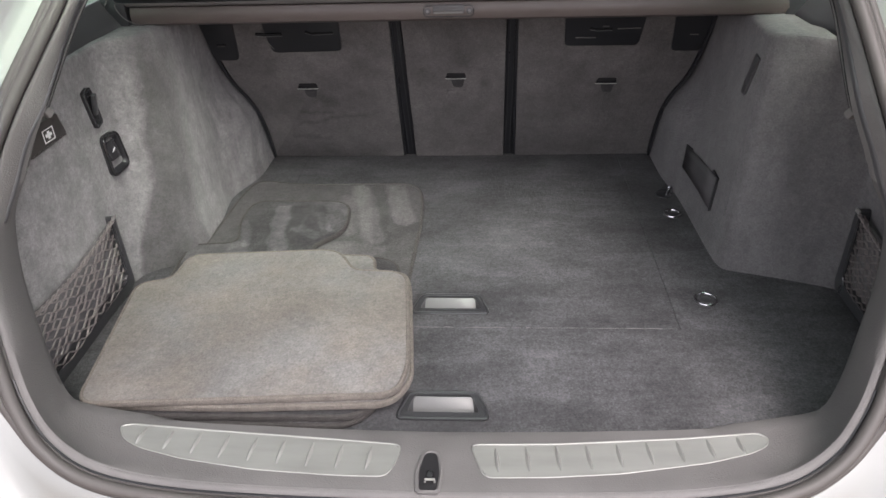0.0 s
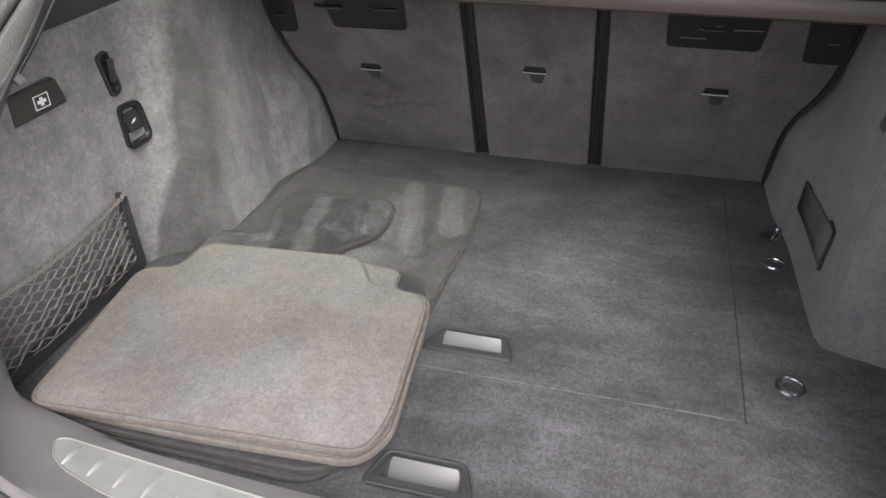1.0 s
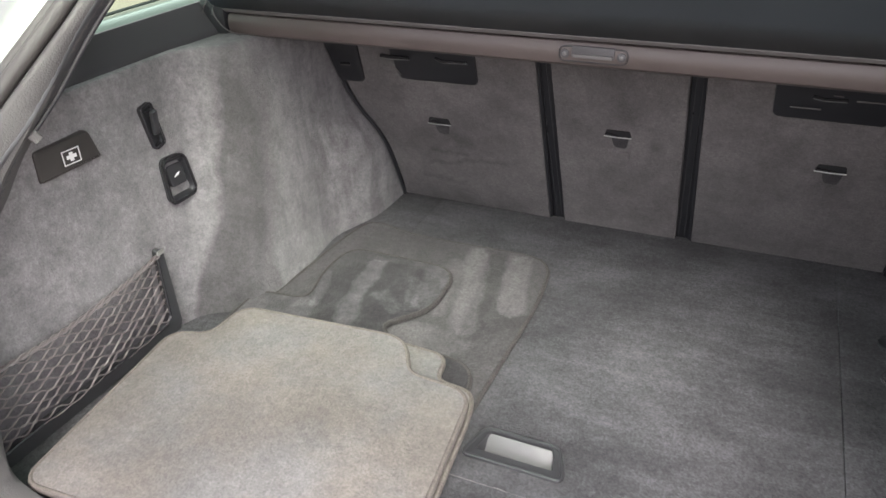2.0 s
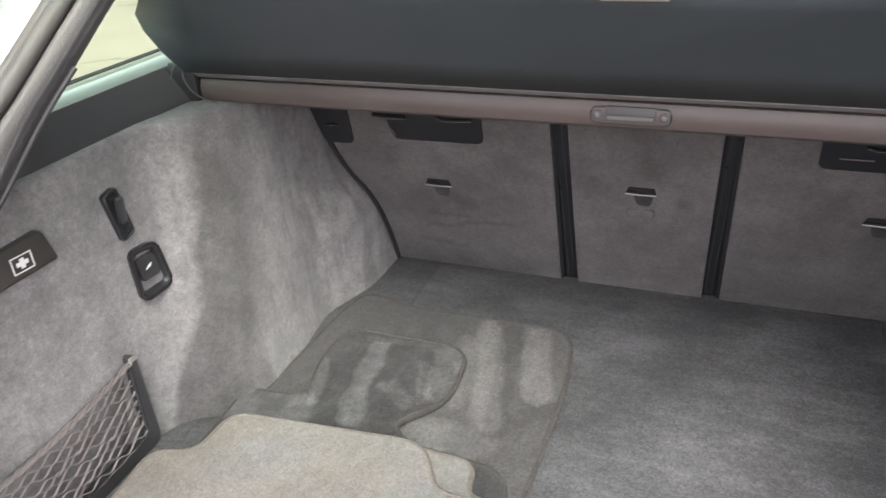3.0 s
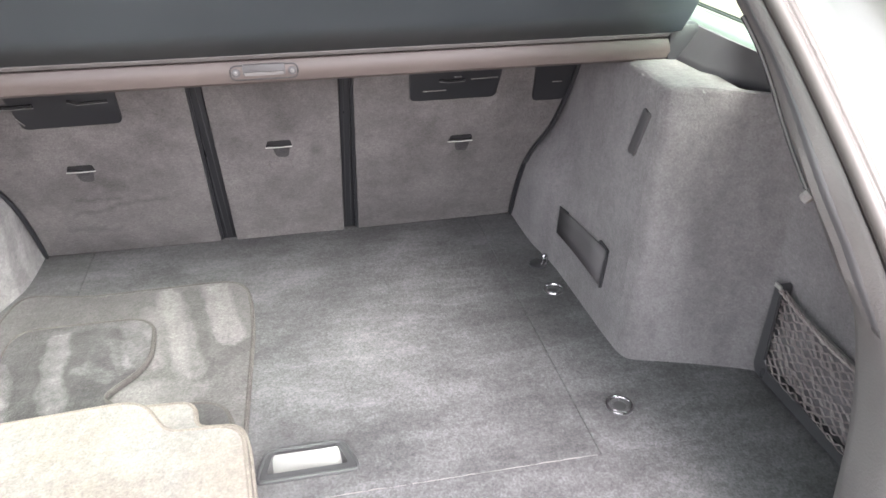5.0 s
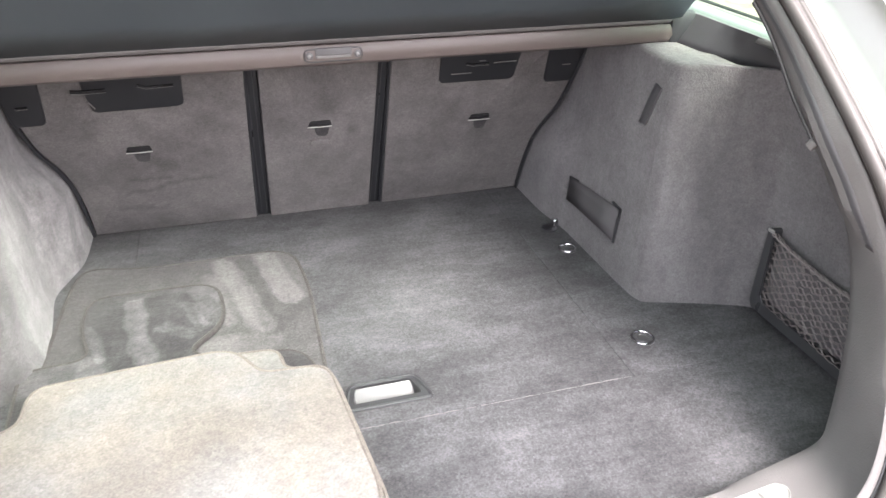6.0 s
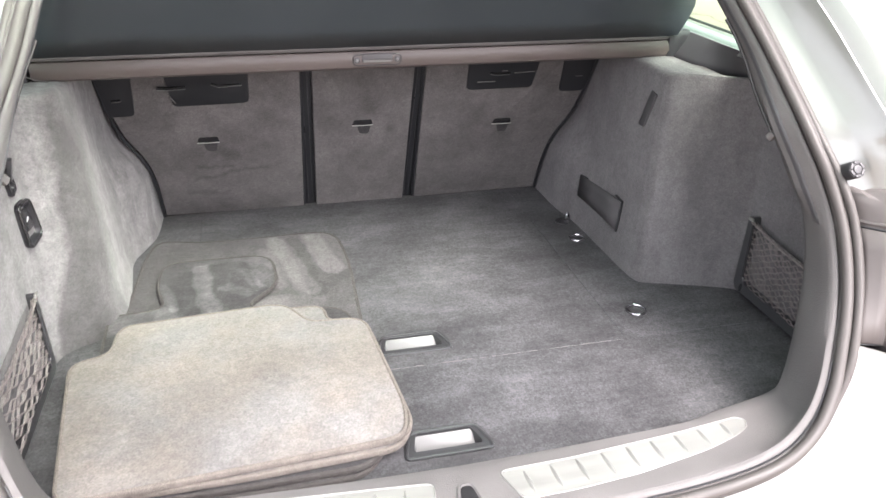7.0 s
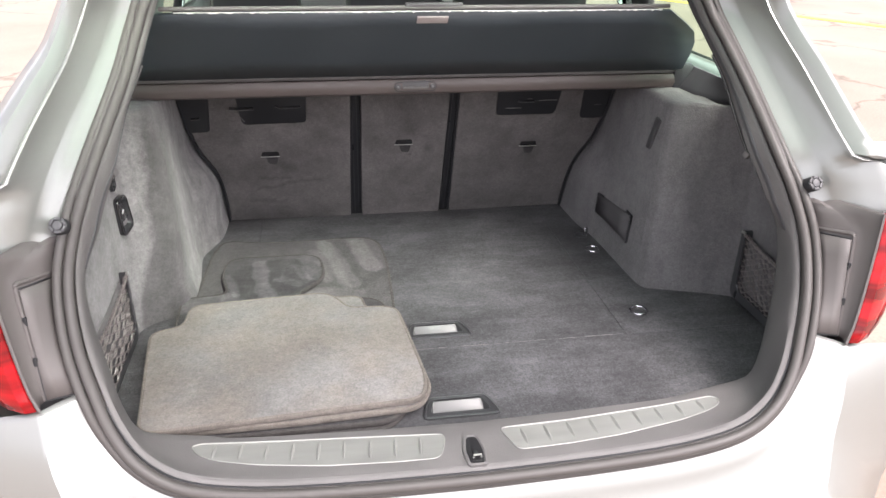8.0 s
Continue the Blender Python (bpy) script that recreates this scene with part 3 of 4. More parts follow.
part("tailgate_hinge", block((0.9, 0.10, 0.06), pose(0, 0.61, 1.49), 0.01), TRIM_DARK, car)

# ---- boot linings ----
# rows: place along the car and width at the foot and at the top, and how the change between them goes (0 even, 1 over the wheel arch's shoulder)
LEFT = [(0.12, 0.622, 0.12, 0.618, 0), (0.30, 0.623, 0.30, 0.620, 0), (0.46, 0.622, 0.46, 0.622, 0), (0.548, 0.611, 0.630, 0.626, 0), (0.580, 0.590, 0.666, 0.621, 0), (0.602, 0.553, 0.690, 0.597, 0), (0.628, 0.526, 0.710, 0.566, 0),
        (0.69, 0.514, 0.77, 0.554, 0), (0.80, 0.523, 0.85, 0.557, 0), (0.89, 0.530, 0.91, 0.556, 0.4), (0.955, 0.510, 0.96, 0.550, 1), (1.02, 0.492, 1.02, 0.548, 1), (1.16, 0.489, 1.16, 0.547, 1)]
RIGHT = [(0.12, 0.712, 0.12, 0.690, 0), (0.30, 0.714, 0.30, 0.700, 0), (0.46, 0.718, 0.50, 0.704, 0), (0.515, 0.712, 0.565, 0.694, 0), (0.545, 0.655, 0.600, 0.655, 0), (0.572, 0.580, 0.628, 0.600, 0), (0.584, 0.543, 0.640, 0.566, 0), (0.596, 0.524, 0.652, 0.553, 0), (0.64, 0.517, 0.69, 0.550, 0),
         (0.75, 0.513, 0.76, 0.550, 0), (0.87, 0.509, 0.87, 0.549, 0.3), (0.93, 0.502, 0.93, 0.549, 0.7), (1.0, 0.492, 1.0, 0.548, 1), (1.16, 0.488, 1.16, 0.547, 1)]
TOP = 1.036


def lining_point(row, z):
    yb, xb, yt, xt, mode = row
    even, shoulder = min(max((z - FLOOR) / (TOP - FLOOR), 0), 1), smoothstep(0.755, 0.885, z)
    w = even * (1 - mode) + shoulder * mode
    x, y = xb + (xt - xb) * w, yb + (yt - yb) * even
    x -= 0.005 * (1 - smoothstep(FLOOR, FLOOR + 0.045, z)) * smoothstep(0.50, 0.60, yb)          # a cove into the floor
    start = plane_y(z) + 0.088
    if y < 0.47:
        y = start + (y - 0.12) * (0.47 - start) / 0.35
    return x, y


def lining(s, table):
    heights = [0.600, 0.612] + list(np.linspace(0.62, 0.668, 6)) + list(np.linspace(0.692, TOP, 15))
    rows = []
    for row in smooth_line(table, 4):
        pts = [Vector((s * x, y, z)) for z in heights for x, y in [lining_point(row, z)]]
        x, y = lining_point(row, TOP)
        for f, dz in ((0.02, 0.0045), (0.06, 0.0075), (0.14, 0.0090), (0.5, 0.0095), (1.0, 0.0100)):
            pts.append(Vector((s * (x + (max(0.640, x + 0.004) - x) * f), y, TOP + dz)))
        rows.append(pts)
    return sheet(rows)


left = part("boot_side_lining", lining(-1, LEFT), LINING_SWEPT_LIT, None, solid=-0.004)
tagged(left, "grey suede-like boot side lining with brush marks and painted-in light and shade, curving over the wheel arch", "car lining", kind="structure")
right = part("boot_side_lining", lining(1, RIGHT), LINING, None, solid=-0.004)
tagged(right, "grey suede-like boot side lining with a boxed wheel arch and a deep rear recess", "car lining", kind="structure")

# dark plastic ledge between the lining and the window
for s in (-1, 1):
    rows = [[(s * x, y, z) for x, z in ((0.616 + e, 1.040), (0.630 + e * 0.75, 1.058), (0.648 + e * 0.35, 1.082), (0.658 + e * 0.08, 1.094), (0.668, 1.090))] for y, e in ((0.36, 0.09), (0.50, 0.09), (0.56, 0.085), (0.62, 0.06), (0.66, 0.028), (0.70, 0.008), (0.80, 0.0), (1.0, 0.0), (1.15, 0.0)) for e in [e if s > 0 else min(e, 0.016)]]
    part("window_ledge", sheet(rows), TRIM_DARK, car, "dark plastic ledge under the side glass", solid=-0.003)

# ---- boot floor boards ----
def board(x0, x1, y0, y1, hole=None, corner=0.004):
    """A carpeted board with a broken upper edge, pierced where a grip sits."""
    bm = bmesh.new()
    z0, z1, e = FLOOR - 0.018, FLOOR, 0.0015
    if hole is None:
        return prism(rounded([(x0, y0), (x1, y0), (x1, y1), (x0, y1)], corner, 3), z0, z1, e, bm)
    a0, a1, b0, b1 = hole
    xs, ys = [x0, a0, a1, x1], [y0, b0, b1, y1]
    for i in range(3):
        for j in range(3):
            if (i, j) != (1, 1):
                bm.faces.new([bm.verts.new(p) for p in ((xs[i], ys[j], z1), (xs[i + 1], ys[j], z1), (xs[i + 1], ys[j + 1], z1), (xs[i], ys[j + 1], z1))])
    for loop in ([(x0, y0), (x1, y0), (x1, y1), (x0, y1)], [(a0, b0), (a1, b0), (a1, b1), (a0, b1)]):
        sheet([[(x, y, z1) for x, y in loop], [(x, y, z0) for x, y in loop]], bm, closed=True)
    return bm


def grip(yf, yb, parent):
    """A recessed pull: dark plastic surround, sloping cheeks and a silver flap inside."""
    outer = rounded([(-0.060, yf - 0.006), (0.071, yf - 0.006), (0.071, yf + 0.006), (0.056, yb), (-0.047, yb), (-0.060, yf + 0.006)], [0.008, 0.008, 0.02, 0.012, 0.012, 0.02], 4)
    inner = rounded([(-0.047, yf + 0.006), (0.058, yf + 0.006), (0.058, yf + 0.012), (0.048, yb - 0.005), (-0.039, yb - 0.005), (-0.047, yf + 0.012)], [0.004, 0.004, 0.012, 0.008, 0.008, 0.012], 4)
    deep = [(x * 0.9 + 0.0006, y + 0.004) for x, y in inner]
    z = FLOOR
    bm = sheet([[(x, y, z - 0.001) for x, y in outer], [(x, y, z + 0.0025) for x, y in outer], [(x, y, z + 0.0035) for x, y in inner],
                [(x, y, z - 0.004) for x, y in inner], [(x, y, z - 0.024) for x, y in deep]], closed=True)
    bm.faces.new([bm.verts.new((x, y, z - 0.024)) for x, y in deep])
    g = part("recessed_grip", bm, GRIP, parent, "dark plastic pull recessed in the carpet")
    part("grip_rim", tube([(x, y, z + 0.0015) for x, y in outer], 0.0032, closed=True, seg=8), GRIP, g)
    flap = axes(Vector((0.004, (yf + yb) / 2 + 0.007, z - 0.0115)), (1, 0, 0), (0, -0.72, 0.69))
    part("flap", block((0.099, 0.032, 0.003), flap, 0.001), SILVER, g, "silver pull flap")
    return g


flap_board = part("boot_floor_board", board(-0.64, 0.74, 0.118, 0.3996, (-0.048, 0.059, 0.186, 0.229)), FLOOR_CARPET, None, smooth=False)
tagged(flap_board, "dark grey carpeted boot floor flap behind the sill", "floor board")
grip(0.184, 0.233, flap_board)
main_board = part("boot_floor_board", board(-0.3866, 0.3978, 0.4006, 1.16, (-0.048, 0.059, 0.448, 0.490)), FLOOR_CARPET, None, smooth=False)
tagged(main_board, "dark grey carpeted main boot floor board", "floor board")
grip(0.445, 0.494, main_board)
random.seed(11)
for x0, x1 in ((-0.068, 0.13), (0.138, 0.395)):
    part("edge_thread", tube([(x, 0.4005 + random.uniform(-0.0004, 0.0004), FLOOR + random.uniform(-0.0012, 0.0002)) for x in np.linspace(x0, x1, 24)], 0.0007, seg=5), THREAD, main_board, "pale worn thread along the board's edge")
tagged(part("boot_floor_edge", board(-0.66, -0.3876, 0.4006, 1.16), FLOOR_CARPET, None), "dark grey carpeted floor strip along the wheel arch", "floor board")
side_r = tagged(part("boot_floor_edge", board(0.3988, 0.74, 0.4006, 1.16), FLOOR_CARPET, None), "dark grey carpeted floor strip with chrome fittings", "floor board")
part("boot_well", block((1.34, 1.10, 0.03), pose(0.03, 0.70, 0.575), 0.004), TRIM_DARK, car)
part("rear_panel", block((1.2, 0.02, 0.36), pose(0, 0.125, 0.43), 0.004), TRIM_DARK, car)

# ---- rear seat backs ----
SLOPE = 0.43
SEAT_N, SEAT_UP = Vector((0, -1, -SLOPE)).normalized(), Vector((0, -SLOPE, 1)).normalized()
SEAT_M = axes(Vector((0, 1.118, FLOOR)), (1, 0, 0), SEAT_N)


def up_seat(z):
    return (z - FLOOR) * math.sqrt(1 + SLOPE**2)


EDGE = smooth_line([(0.473, 0.622), (0.473, 0.70), (0.478, 0.762), (0.491, 0.808), (0.513, 0.853), (0.526, 0.905), (0.536, 0.98), (0.545, 1.12)], 4)


def seat_back(name, outline, label):
    ob = part(name, prism(outline, -0.06, 0.0, 0.004, None, SEAT_M), SEAT_BACK, None)
    return tagged(ob, label, "seat back", "split rear seat backs")


top_v = up_seat(1.13)
seat_l = seat_back("rear_seat_back", [(-0.1415, 0.0)] + [(-0.1355, top_v)] + [(-x, up_seat(z)) for x, z in EDGE[::-1]], "grey felt back of the folded-up outer rear seat")
seat_m = seat_back("rear_seat_back", [(-0.110, 0.0), (0.112, 0.0), (0.112, top_v), (-0.112, top_v)], "grey felt back of the narrow middle rear seat")
seat_r = seat_back("rear_seat_back", [(x, up_seat(z)) for x, z in EDGE] + [(0.1345, top_v), (0.1425, 0.0)], "grey felt back of the folded-up outer rear seat")
part("seat_frame_panel", block((1.12, top_v + 0.12, 0.01), SEAT_M @ pose(0, top_v / 2 - 0.05, -0.066), 0.002), BLACK, car, "black panel behind the gaps of the seat backs")
for s in (-1, 1):
    part("seat_gap_rail", tube([SEAT_M @ Vector((s * x, v, -0.006)) for x, v in ((0.1395, 0.002), (0.134, top_v))], 0.004, seg=6), BLACK, seat_m)

# black strip added along each outer seat edge as the gap's shade
for s, owner in ((-1, seat_l), (1, seat_r)):
    part("gap_shade", tube([SEAT_M @ Vector((s * (x + 0.004), up_seat(z), 0.001)) for x, z in EDGE], 0.0038, seg=6), BLACK, owner, "black strip added as the shade of the gap along the seat edge")


for s in (-1, 1):
    strap = part("gap_strap", block((0.026, top_v + 0.02, 0.004), SEAT_M @ pose(s * 0.1258, top_v / 2 - 0.004, -0.014, 0, 0, s * -0.5), 0.001), BLACK, seat_m, "black webbing in the gap beside the middle seat back")
    for dx in (-0.006, 0.005):
        part("strap_edge", tube([SEAT_M @ Vector((s * 0.1258 + dx + s * 0.003 * k, 0.002 + (top_v - 0.004) * (k + 1) / 2, -0.012)) for k in (1, -1)], 0.0012, seg=5), GRIP, strap)


def seat_plate(outline, parent, label):
    p = part("latch_plate", prism(rounded([(x, up_seat(z)) for x, z in outline], 0.012, 5), -0.004, 0.004, 0.0015, None, SEAT_M), BLACK, parent, label)
    return p


pl = seat_plate([(-0.402, 0.934), (-0.247, 0.936), (-0.243, 1.03), (-0.412, 1.03)], seat_l, "black plastic plate with the seat latch")
pr = seat_plate([(0.237, 0.940), (0.394, 0.940), (0.402, 1.03), (0.232, 1.03)], seat_r, "black plastic plate with the seat latch")
ol = seat_plate([(-0.538, 0.916), (-0.482, 0.916), (-0.470, 1.03), (-0.546, 1.03)], seat_l, "black plastic corner cap")
orr = seat_plate([(0.466, 0.924), (0.530, 0.924), (0.538, 1.03), (0.458, 1.03)], seat_r, "black plastic corner cap")
# pale lines put the latch lips' highlights into colour; the hoods are the lips
LIP_GLINTS = ((pl, ((-0.427, 0.978), (-0.410, 0.976), (-0.371, 0.977)), 0.0045), (pl, ((-0.319, 0.984), (-0.305, 0.978), (-0.259, 0.980)), 0.003), (pl, ((-0.404, 0.958), (-0.396, 0.944)), 0.0),
        (pr, ((0.259, 0.961), (0.301, 0.961)), 0.0), (pr, ((0.287, 0.980), (0.301, 0.977), (0.333, 0.978)), 0.003), (pr, ((0.313, 0.987), (0.326, 0.987)), 0.0), (pr, ((0.344, 0.981), (0.392, 0.982)), 0.0),
        (ol, ((-0.520, 0.953), (-0.501, 0.954)), 0.003), (orr, ((0.497, 0.965), (0.515, 0.965)), 0.0))
for plate, pts, hood in LIP_GLINTS:
    line = [SEAT_M @ Vector((x, up_seat(z), 0.005)) for x, z in pts]
    part("latch_lip_glint", tube(line, 0.0011, seg=6), SILVER if plate in (pl, pr) and len(pts) > 2 else TRIM, plate, "pale painted highlight along the latch lip")
    if hood:
        part("latch_hood", tube([p + SEAT_UP * hood for p in line], hood, seg=8, flat=0.8), GLOSS, plate)

for x, z, owner in ((-0.345, 0.837, seat_l), (0.0, 0.860, seat_m), (0.340, 0.842, seat_r)):
    m = SEAT_M @ pose(x, up_seat(z), 0)
    slot = part("tether_anchor", prism(rounded([(-0.024, -0.002), (0.024, -0.002), (0.021, 0.013), (-0.019, 0.013)], 0.003, 3), -0.002, 0.0015, 0.0008, None, m), GLOSS, owner, "child-seat tether slot with a steel bar")
    part("tether_bar", tube([m @ Vector(p) for p in ((-0.024, -0.0015, 0.002), (0, -0.0015, 0.003), (0.024, -0.0015, 0.002))], 0.0011, seg=6), STEEL, slot)
    # flat dark plate: worn smudge and the hollow's shade in one colour
    part("tether_pocket_shade", prism(rounded([(-0.006, -0.028), (0.015, -0.030), (0.020, -0.003), (-0.012, -0.003)], 0.007, 3), -0.002, 0.0006, 0.0005, None, m), FELT_WORN_SHADED, slot)
    if owner is seat_m:
        rim = rounded([(-0.023, -0.057), (0.024, -0.057), (0.022, -0.035), (-0.021, -0.035)], 0.006, 4)
        part("embossed_rim", tube([m @ Vector((x, y, 0.0006)) for x, y in rim], 0.0012, closed=True, seg=6), SEAT_BACK, owner)
        part("embossed_mark", prism(rounded([(-0.022, -0.056), (0.023, -0.056), (0.021, -0.036), (-0.020, -0.036)], 0.006, 4), -0.002, 0.0045, 0.003, None, m), SEAT_BACK, owner)

# ---- load cover ----
cover = empty("load_cover", "dark vinyl load cover, retracted, with a brown-grey end bar", "load cover", at=(0, 0, 0))
prof = [(0.790, 1.050), (0.780, 1.047), (0.772, 1.052), (0.769, 1.062), (0.770, 1.074), (0.774, 1.081), (0.790, 1.083)]
part("end_bar", sheet([[(x, y, z) for y, z in prof] for x in np.linspace(-0.602, 0.632, 13)], closed=True), BAR, cover, "brown-grey vinyl end bar")
lip = [(0.792, 1.082), (0.775, 1.0838), (0.7705, 1.089), (0.7705, 1.096), (0.774, 1.0995), (0.790, 1.100)]
part("bar_lip", sheet([[(x, y, z) for y, z in lip] for x in np.linspace(-0.61, 0.618, 9)], closed=True), TRIM, cover)
cassette = [(0.786, 1.0505), (0.925, 1.0505), (0.931, 1.056), (0.912, 1.098), (0.900, 1.104), (0.796, 1.099)]
part("roller_cassette", sheet([[(x, y, z) for y, z in cassette] for x in np.linspace(-0.60, 0.60, 5)], closed=True), TRIM_DARK, cover, "dark roller housing behind the end bar")
PANEL = [(0.490, 0.490, 0.592, 1.252), (0.545, 0.545, 0.626, 1.221), (0.578, 0.578, 0.652, 1.199), (0.600, 0.600, 0.685, 1.171), (0.613, 0.613, 0.722, 1.139), (0.628, 0.628, 0.784, 1.087)]
part("cover_panel", sheet([[(-xl + (xl + xr) * u, y, z + 0.002 * math.sin(18 * u + 40 * y) * smoothstep(1.10, 1.16, z)) for u in np.linspace(0, 1, 15)] for xl, xr, y, z in PANEL]), COVER, cover, "dark blue-grey vinyl sheet", solid=0.006)
part("edge_rail", tube([(x, 0.588, 1.257) for x in np.linspace(-0.485, 0.485, 9)], 0.0042, seg=8), TRIM, cover, "grey rail along the free edge")
random.seed(4)
fr = [(x, max(0.0001, random.uniform(-0.002, 0.0022))) for x in np.linspace(-0.46, 0.47, 220)]
part("frayed_edge", sheet([[(x, 0.5838, 1.2515) for x, h in fr], [(x, 0.5846 + h * 0.4, 1.2507 - h) for x, h in fr]]), WHITE, cover, "pale frayed edge of the sheet", smooth=False, solid=0.0008)
slope = Vector((0, 0.739, -0.674))
part("sticker", block((0.060, 0.020, 0.003), axes(Vector((0.012, 0.6035, 1.2325)), (1, 0, 0), slope.cross(Vector((1, 0, 0))) * 1.0), 0.0004), STICKER, cover, "small beige sticker")
part("rail_pull", block((0.11, 0.010, 0.006), pose(0.012, 0.588, 1.263), 0.002), TRIM_DARK, cover)
pull = part("pull_handle", prism(rounded([(-0.046, -0.0095), (0.046, -0.0095), (0.046, 0.0095), (-0.046, 0.0095)], 0.0095, 5), 0.0, 0.003, 0.001, None, axes(Vector((0, 0.7705, 1.0665)), (1, 0, 0), (0, -1, 0.05))), BAR, cover, "oblong pull handle with two screws")
part("handle_rim", tube([axes(Vector((0, 0.7705, 1.0665)), (1, 0, 0), (0, -1, 0.05)) @ Vector((x, y, 0.0022)) for x, y in rounded([(-0.046, -0.0095), (0.046, -0.0095), (0.046, 0.0095), (-0.046, 0.0095)], 0.0095, 5)], 0.0012, closed=True, seg=6), BLACK, pull)
part("handle_slot", prism(rounded([(-0.029, -0.006), (0.029, -0.006), (0.029, 0.009), (-0.029, 0.009)], 0.002, 3), 0.0, 0.0045, 0.001, None, axes(Vector((0, 0.7705, 1.0685)), (1, 0, 0), (0, -1, 0.05))), TRIM_DARK, pull)
part("handle_bar", block((0.054, 0.004, 0.0048), pose(0, 0.7655, 1.0652), 0.0015), TRIM, pull)
for x in (-0.0385, 0.0385):
    part("screw", disc(0.0062, 0, 0.0045, axes(Vector((x, 0.7705, 1.0665)), (1, 0, 0), (0, -1, 0.05)), seg=16), TRIM_DARK, pull)
    part("screw_head", disc(0.003, 0.004, 0.0055, axes(Vector((x, 0.7705, 1.0665)), (1, 0, 0), (0, -1, 0.05)), seg=12), SILVER, pull)
for s in (-1, 1):
    br = part("cover_bracket", block((0.05, 0.03, 0.058), pose(s * 0.632, 0.782, 1.075), 0.008), BLACK, cover, "dark plastic bracket at the end of the bar")
    if s < 0:
        part("bracket_edge", tube(smooth_line([(s * 0.634, 0.764, 1.103), (s * 0.645, 0.763, 1.085), (s * 0.650, 0.763, 1.062), (s * 0.650, 0.763, 1.047)], 4), 0.0011, seg=6), TRIM, br)
        part("bracket_edge", tube(smooth_line([(s * 0.617, 0.764, 1.102), (s * 0.624, 0.763, 1.086), (s * 0.613, 0.763, 1.066), (s * 0.596, 0.763, 1.056), (s * 0.575, 0.763, 1.051)], 4), 0.0011, seg=6), TRIM, br)
    part("end_fitting", block((0.024, 0.026, 0.034), pose(s * 0.616, 0.800, 1.072), 0.006), BLACK, cover)

# ---- floor mats, stacked ----
def floor_mat(outline, radii, z0, z1, material, label, bind=None):
    bind = bind or BINDING
    out = rounded(outline, radii, 5)
    ob = part("floor_mat", prism(out, z0, z1, 0.002), material, None, smooth=True)
    tagged(ob, label, "floor mat", "stacked floor mats")
    part("binding", tube([(x, y, (z0 + z1) / 2 + 0.001) for x, y in out], 0.0042, closed=True, seg=8, flat=(z1 - z0) * 0.5 / 0.0042 + 0.12), bind, ob, "sewn beige-grey edge binding")
    return ob


MA = [(-0.505, 0.215), (-0.455, 0.158), (-0.125, 0.155), (-0.082, 0.215), (-0.078, 0.50), (-0.069, 0.80), (-0.085, 0.945), (-0.37, 0.938), (-0.480, 0.968), (-0.497, 0.88), (-0.507, 0.69), (-0.525, 0.45)]
floor_mat(MA, [0.05, 0.05, 0.05, 0.05, 0.1, 0.1, 0.06, 0.15, 0.04, 0.05, 0.1, 0.1], FLOOR + 0.0005, FLOOR + 0.0085, MAT_LOW, "long grey velour front floor mat lying lowest, brushed in stripes", BINDING_DARK)
MB = [(-0.515, 0.18), (-0.47, 0.160), (-0.12, 0.163), (-0.075, 0.21), (-0.085, 0.50), (-0.105, 0.592), (-0.25, 0.604), (-0.285, 0.635), (-0.224, 0.706), (-0.232, 0.834), (-0.452, 0.836), (-0.460, 0.75), (-0.436, 0.653), (-0.534, 0.645), (-0.529, 0.50)]
floor_mat(MB, [0.04, 0.03, 0.05, 0.05, 0.08, 0.04, 0.03, 0.03, 0.04, 0.05, 0.05, 0.05, 0.03, 0.03, 0.08], FLOOR + 0.009, FLOOR + 0.019, MAT_DARK, "grey velour floor mat with a tongue, dark brushed marks", BINDING_DARK)
MC = [(-0.524, 0.170), (-0.31, 0.166), (-0.07, 0.180), (-0.043, 0.23), (-0.068, 0.48), (-0.080, 0.525), (-0.140, 0.530), (-0.145, 0.585), (-0.235, 0.590), (-0.503, 0.568), (-0.508, 0.494), (-0.564, 0.468), (-0.549, 0.3)]
floor_mat(MC, [0.03, 0.1, 0.03, 0.04, 0.05, 0.03, 0.02, 0.03, 0.03, 0.03, 0.02, 0.03, 0.1], FLOOR + 0.0195, FLOOR + 0.0305, MAT_TOP, "light grey velour rear floor mat under a matching one")
MD = [(-0.528, 0.158), (-0.31, 0.172), (-0.062, 0.187), (-0.050, 0.25), (-0.076, 0.510), (-0.175, 0.516), (-0.216, 0.589), (-0.501, 0.568), (-0.505, 0.486), (-0.565, 0.470), (-0.545, 0.3)]
floor_mat(MD, [0.03, 0.1, 0.04, 0.05, 0.035, 0.02, 0.035, 0.03, 0.025, 0.04, 0.1], FLOOR + 0.031, FLOOR + 0.0425, MAT_TOP, "light grey velour rear floor mat on top of the stack")


# ---- fittings on the linings ----
def on_lining(s, table, y, z):
    """The place and outward normal of a lining at a given y and height."""
    rows = smooth_line(table, 8)
    def width(yy, zz):
        pts = sorted((lining_point(r, zz)[1], lining_point(r, zz)[0]) for r in rows)
        return float(np.interp(yy, [p[0] for p in pts], [p[1] for p in pts]))
    e = 0.03
    x, xy, xz = width(y, z), width(y + e, z) - width(y - e, z), width(y, z + e) - width(y, z - e)
    return Vector((s * x, y, z)), Vector((-s, xy / (2 * e), xz / (2 * e))).normalized()


def lining_pose(s, table, y, z, lift=0.0):
    """x forward along the car, y up, z out of the lining."""
    p, n = on_lining(s, table, y, z)
    m = axes(p + n * lift, (0, 1, 0), n)
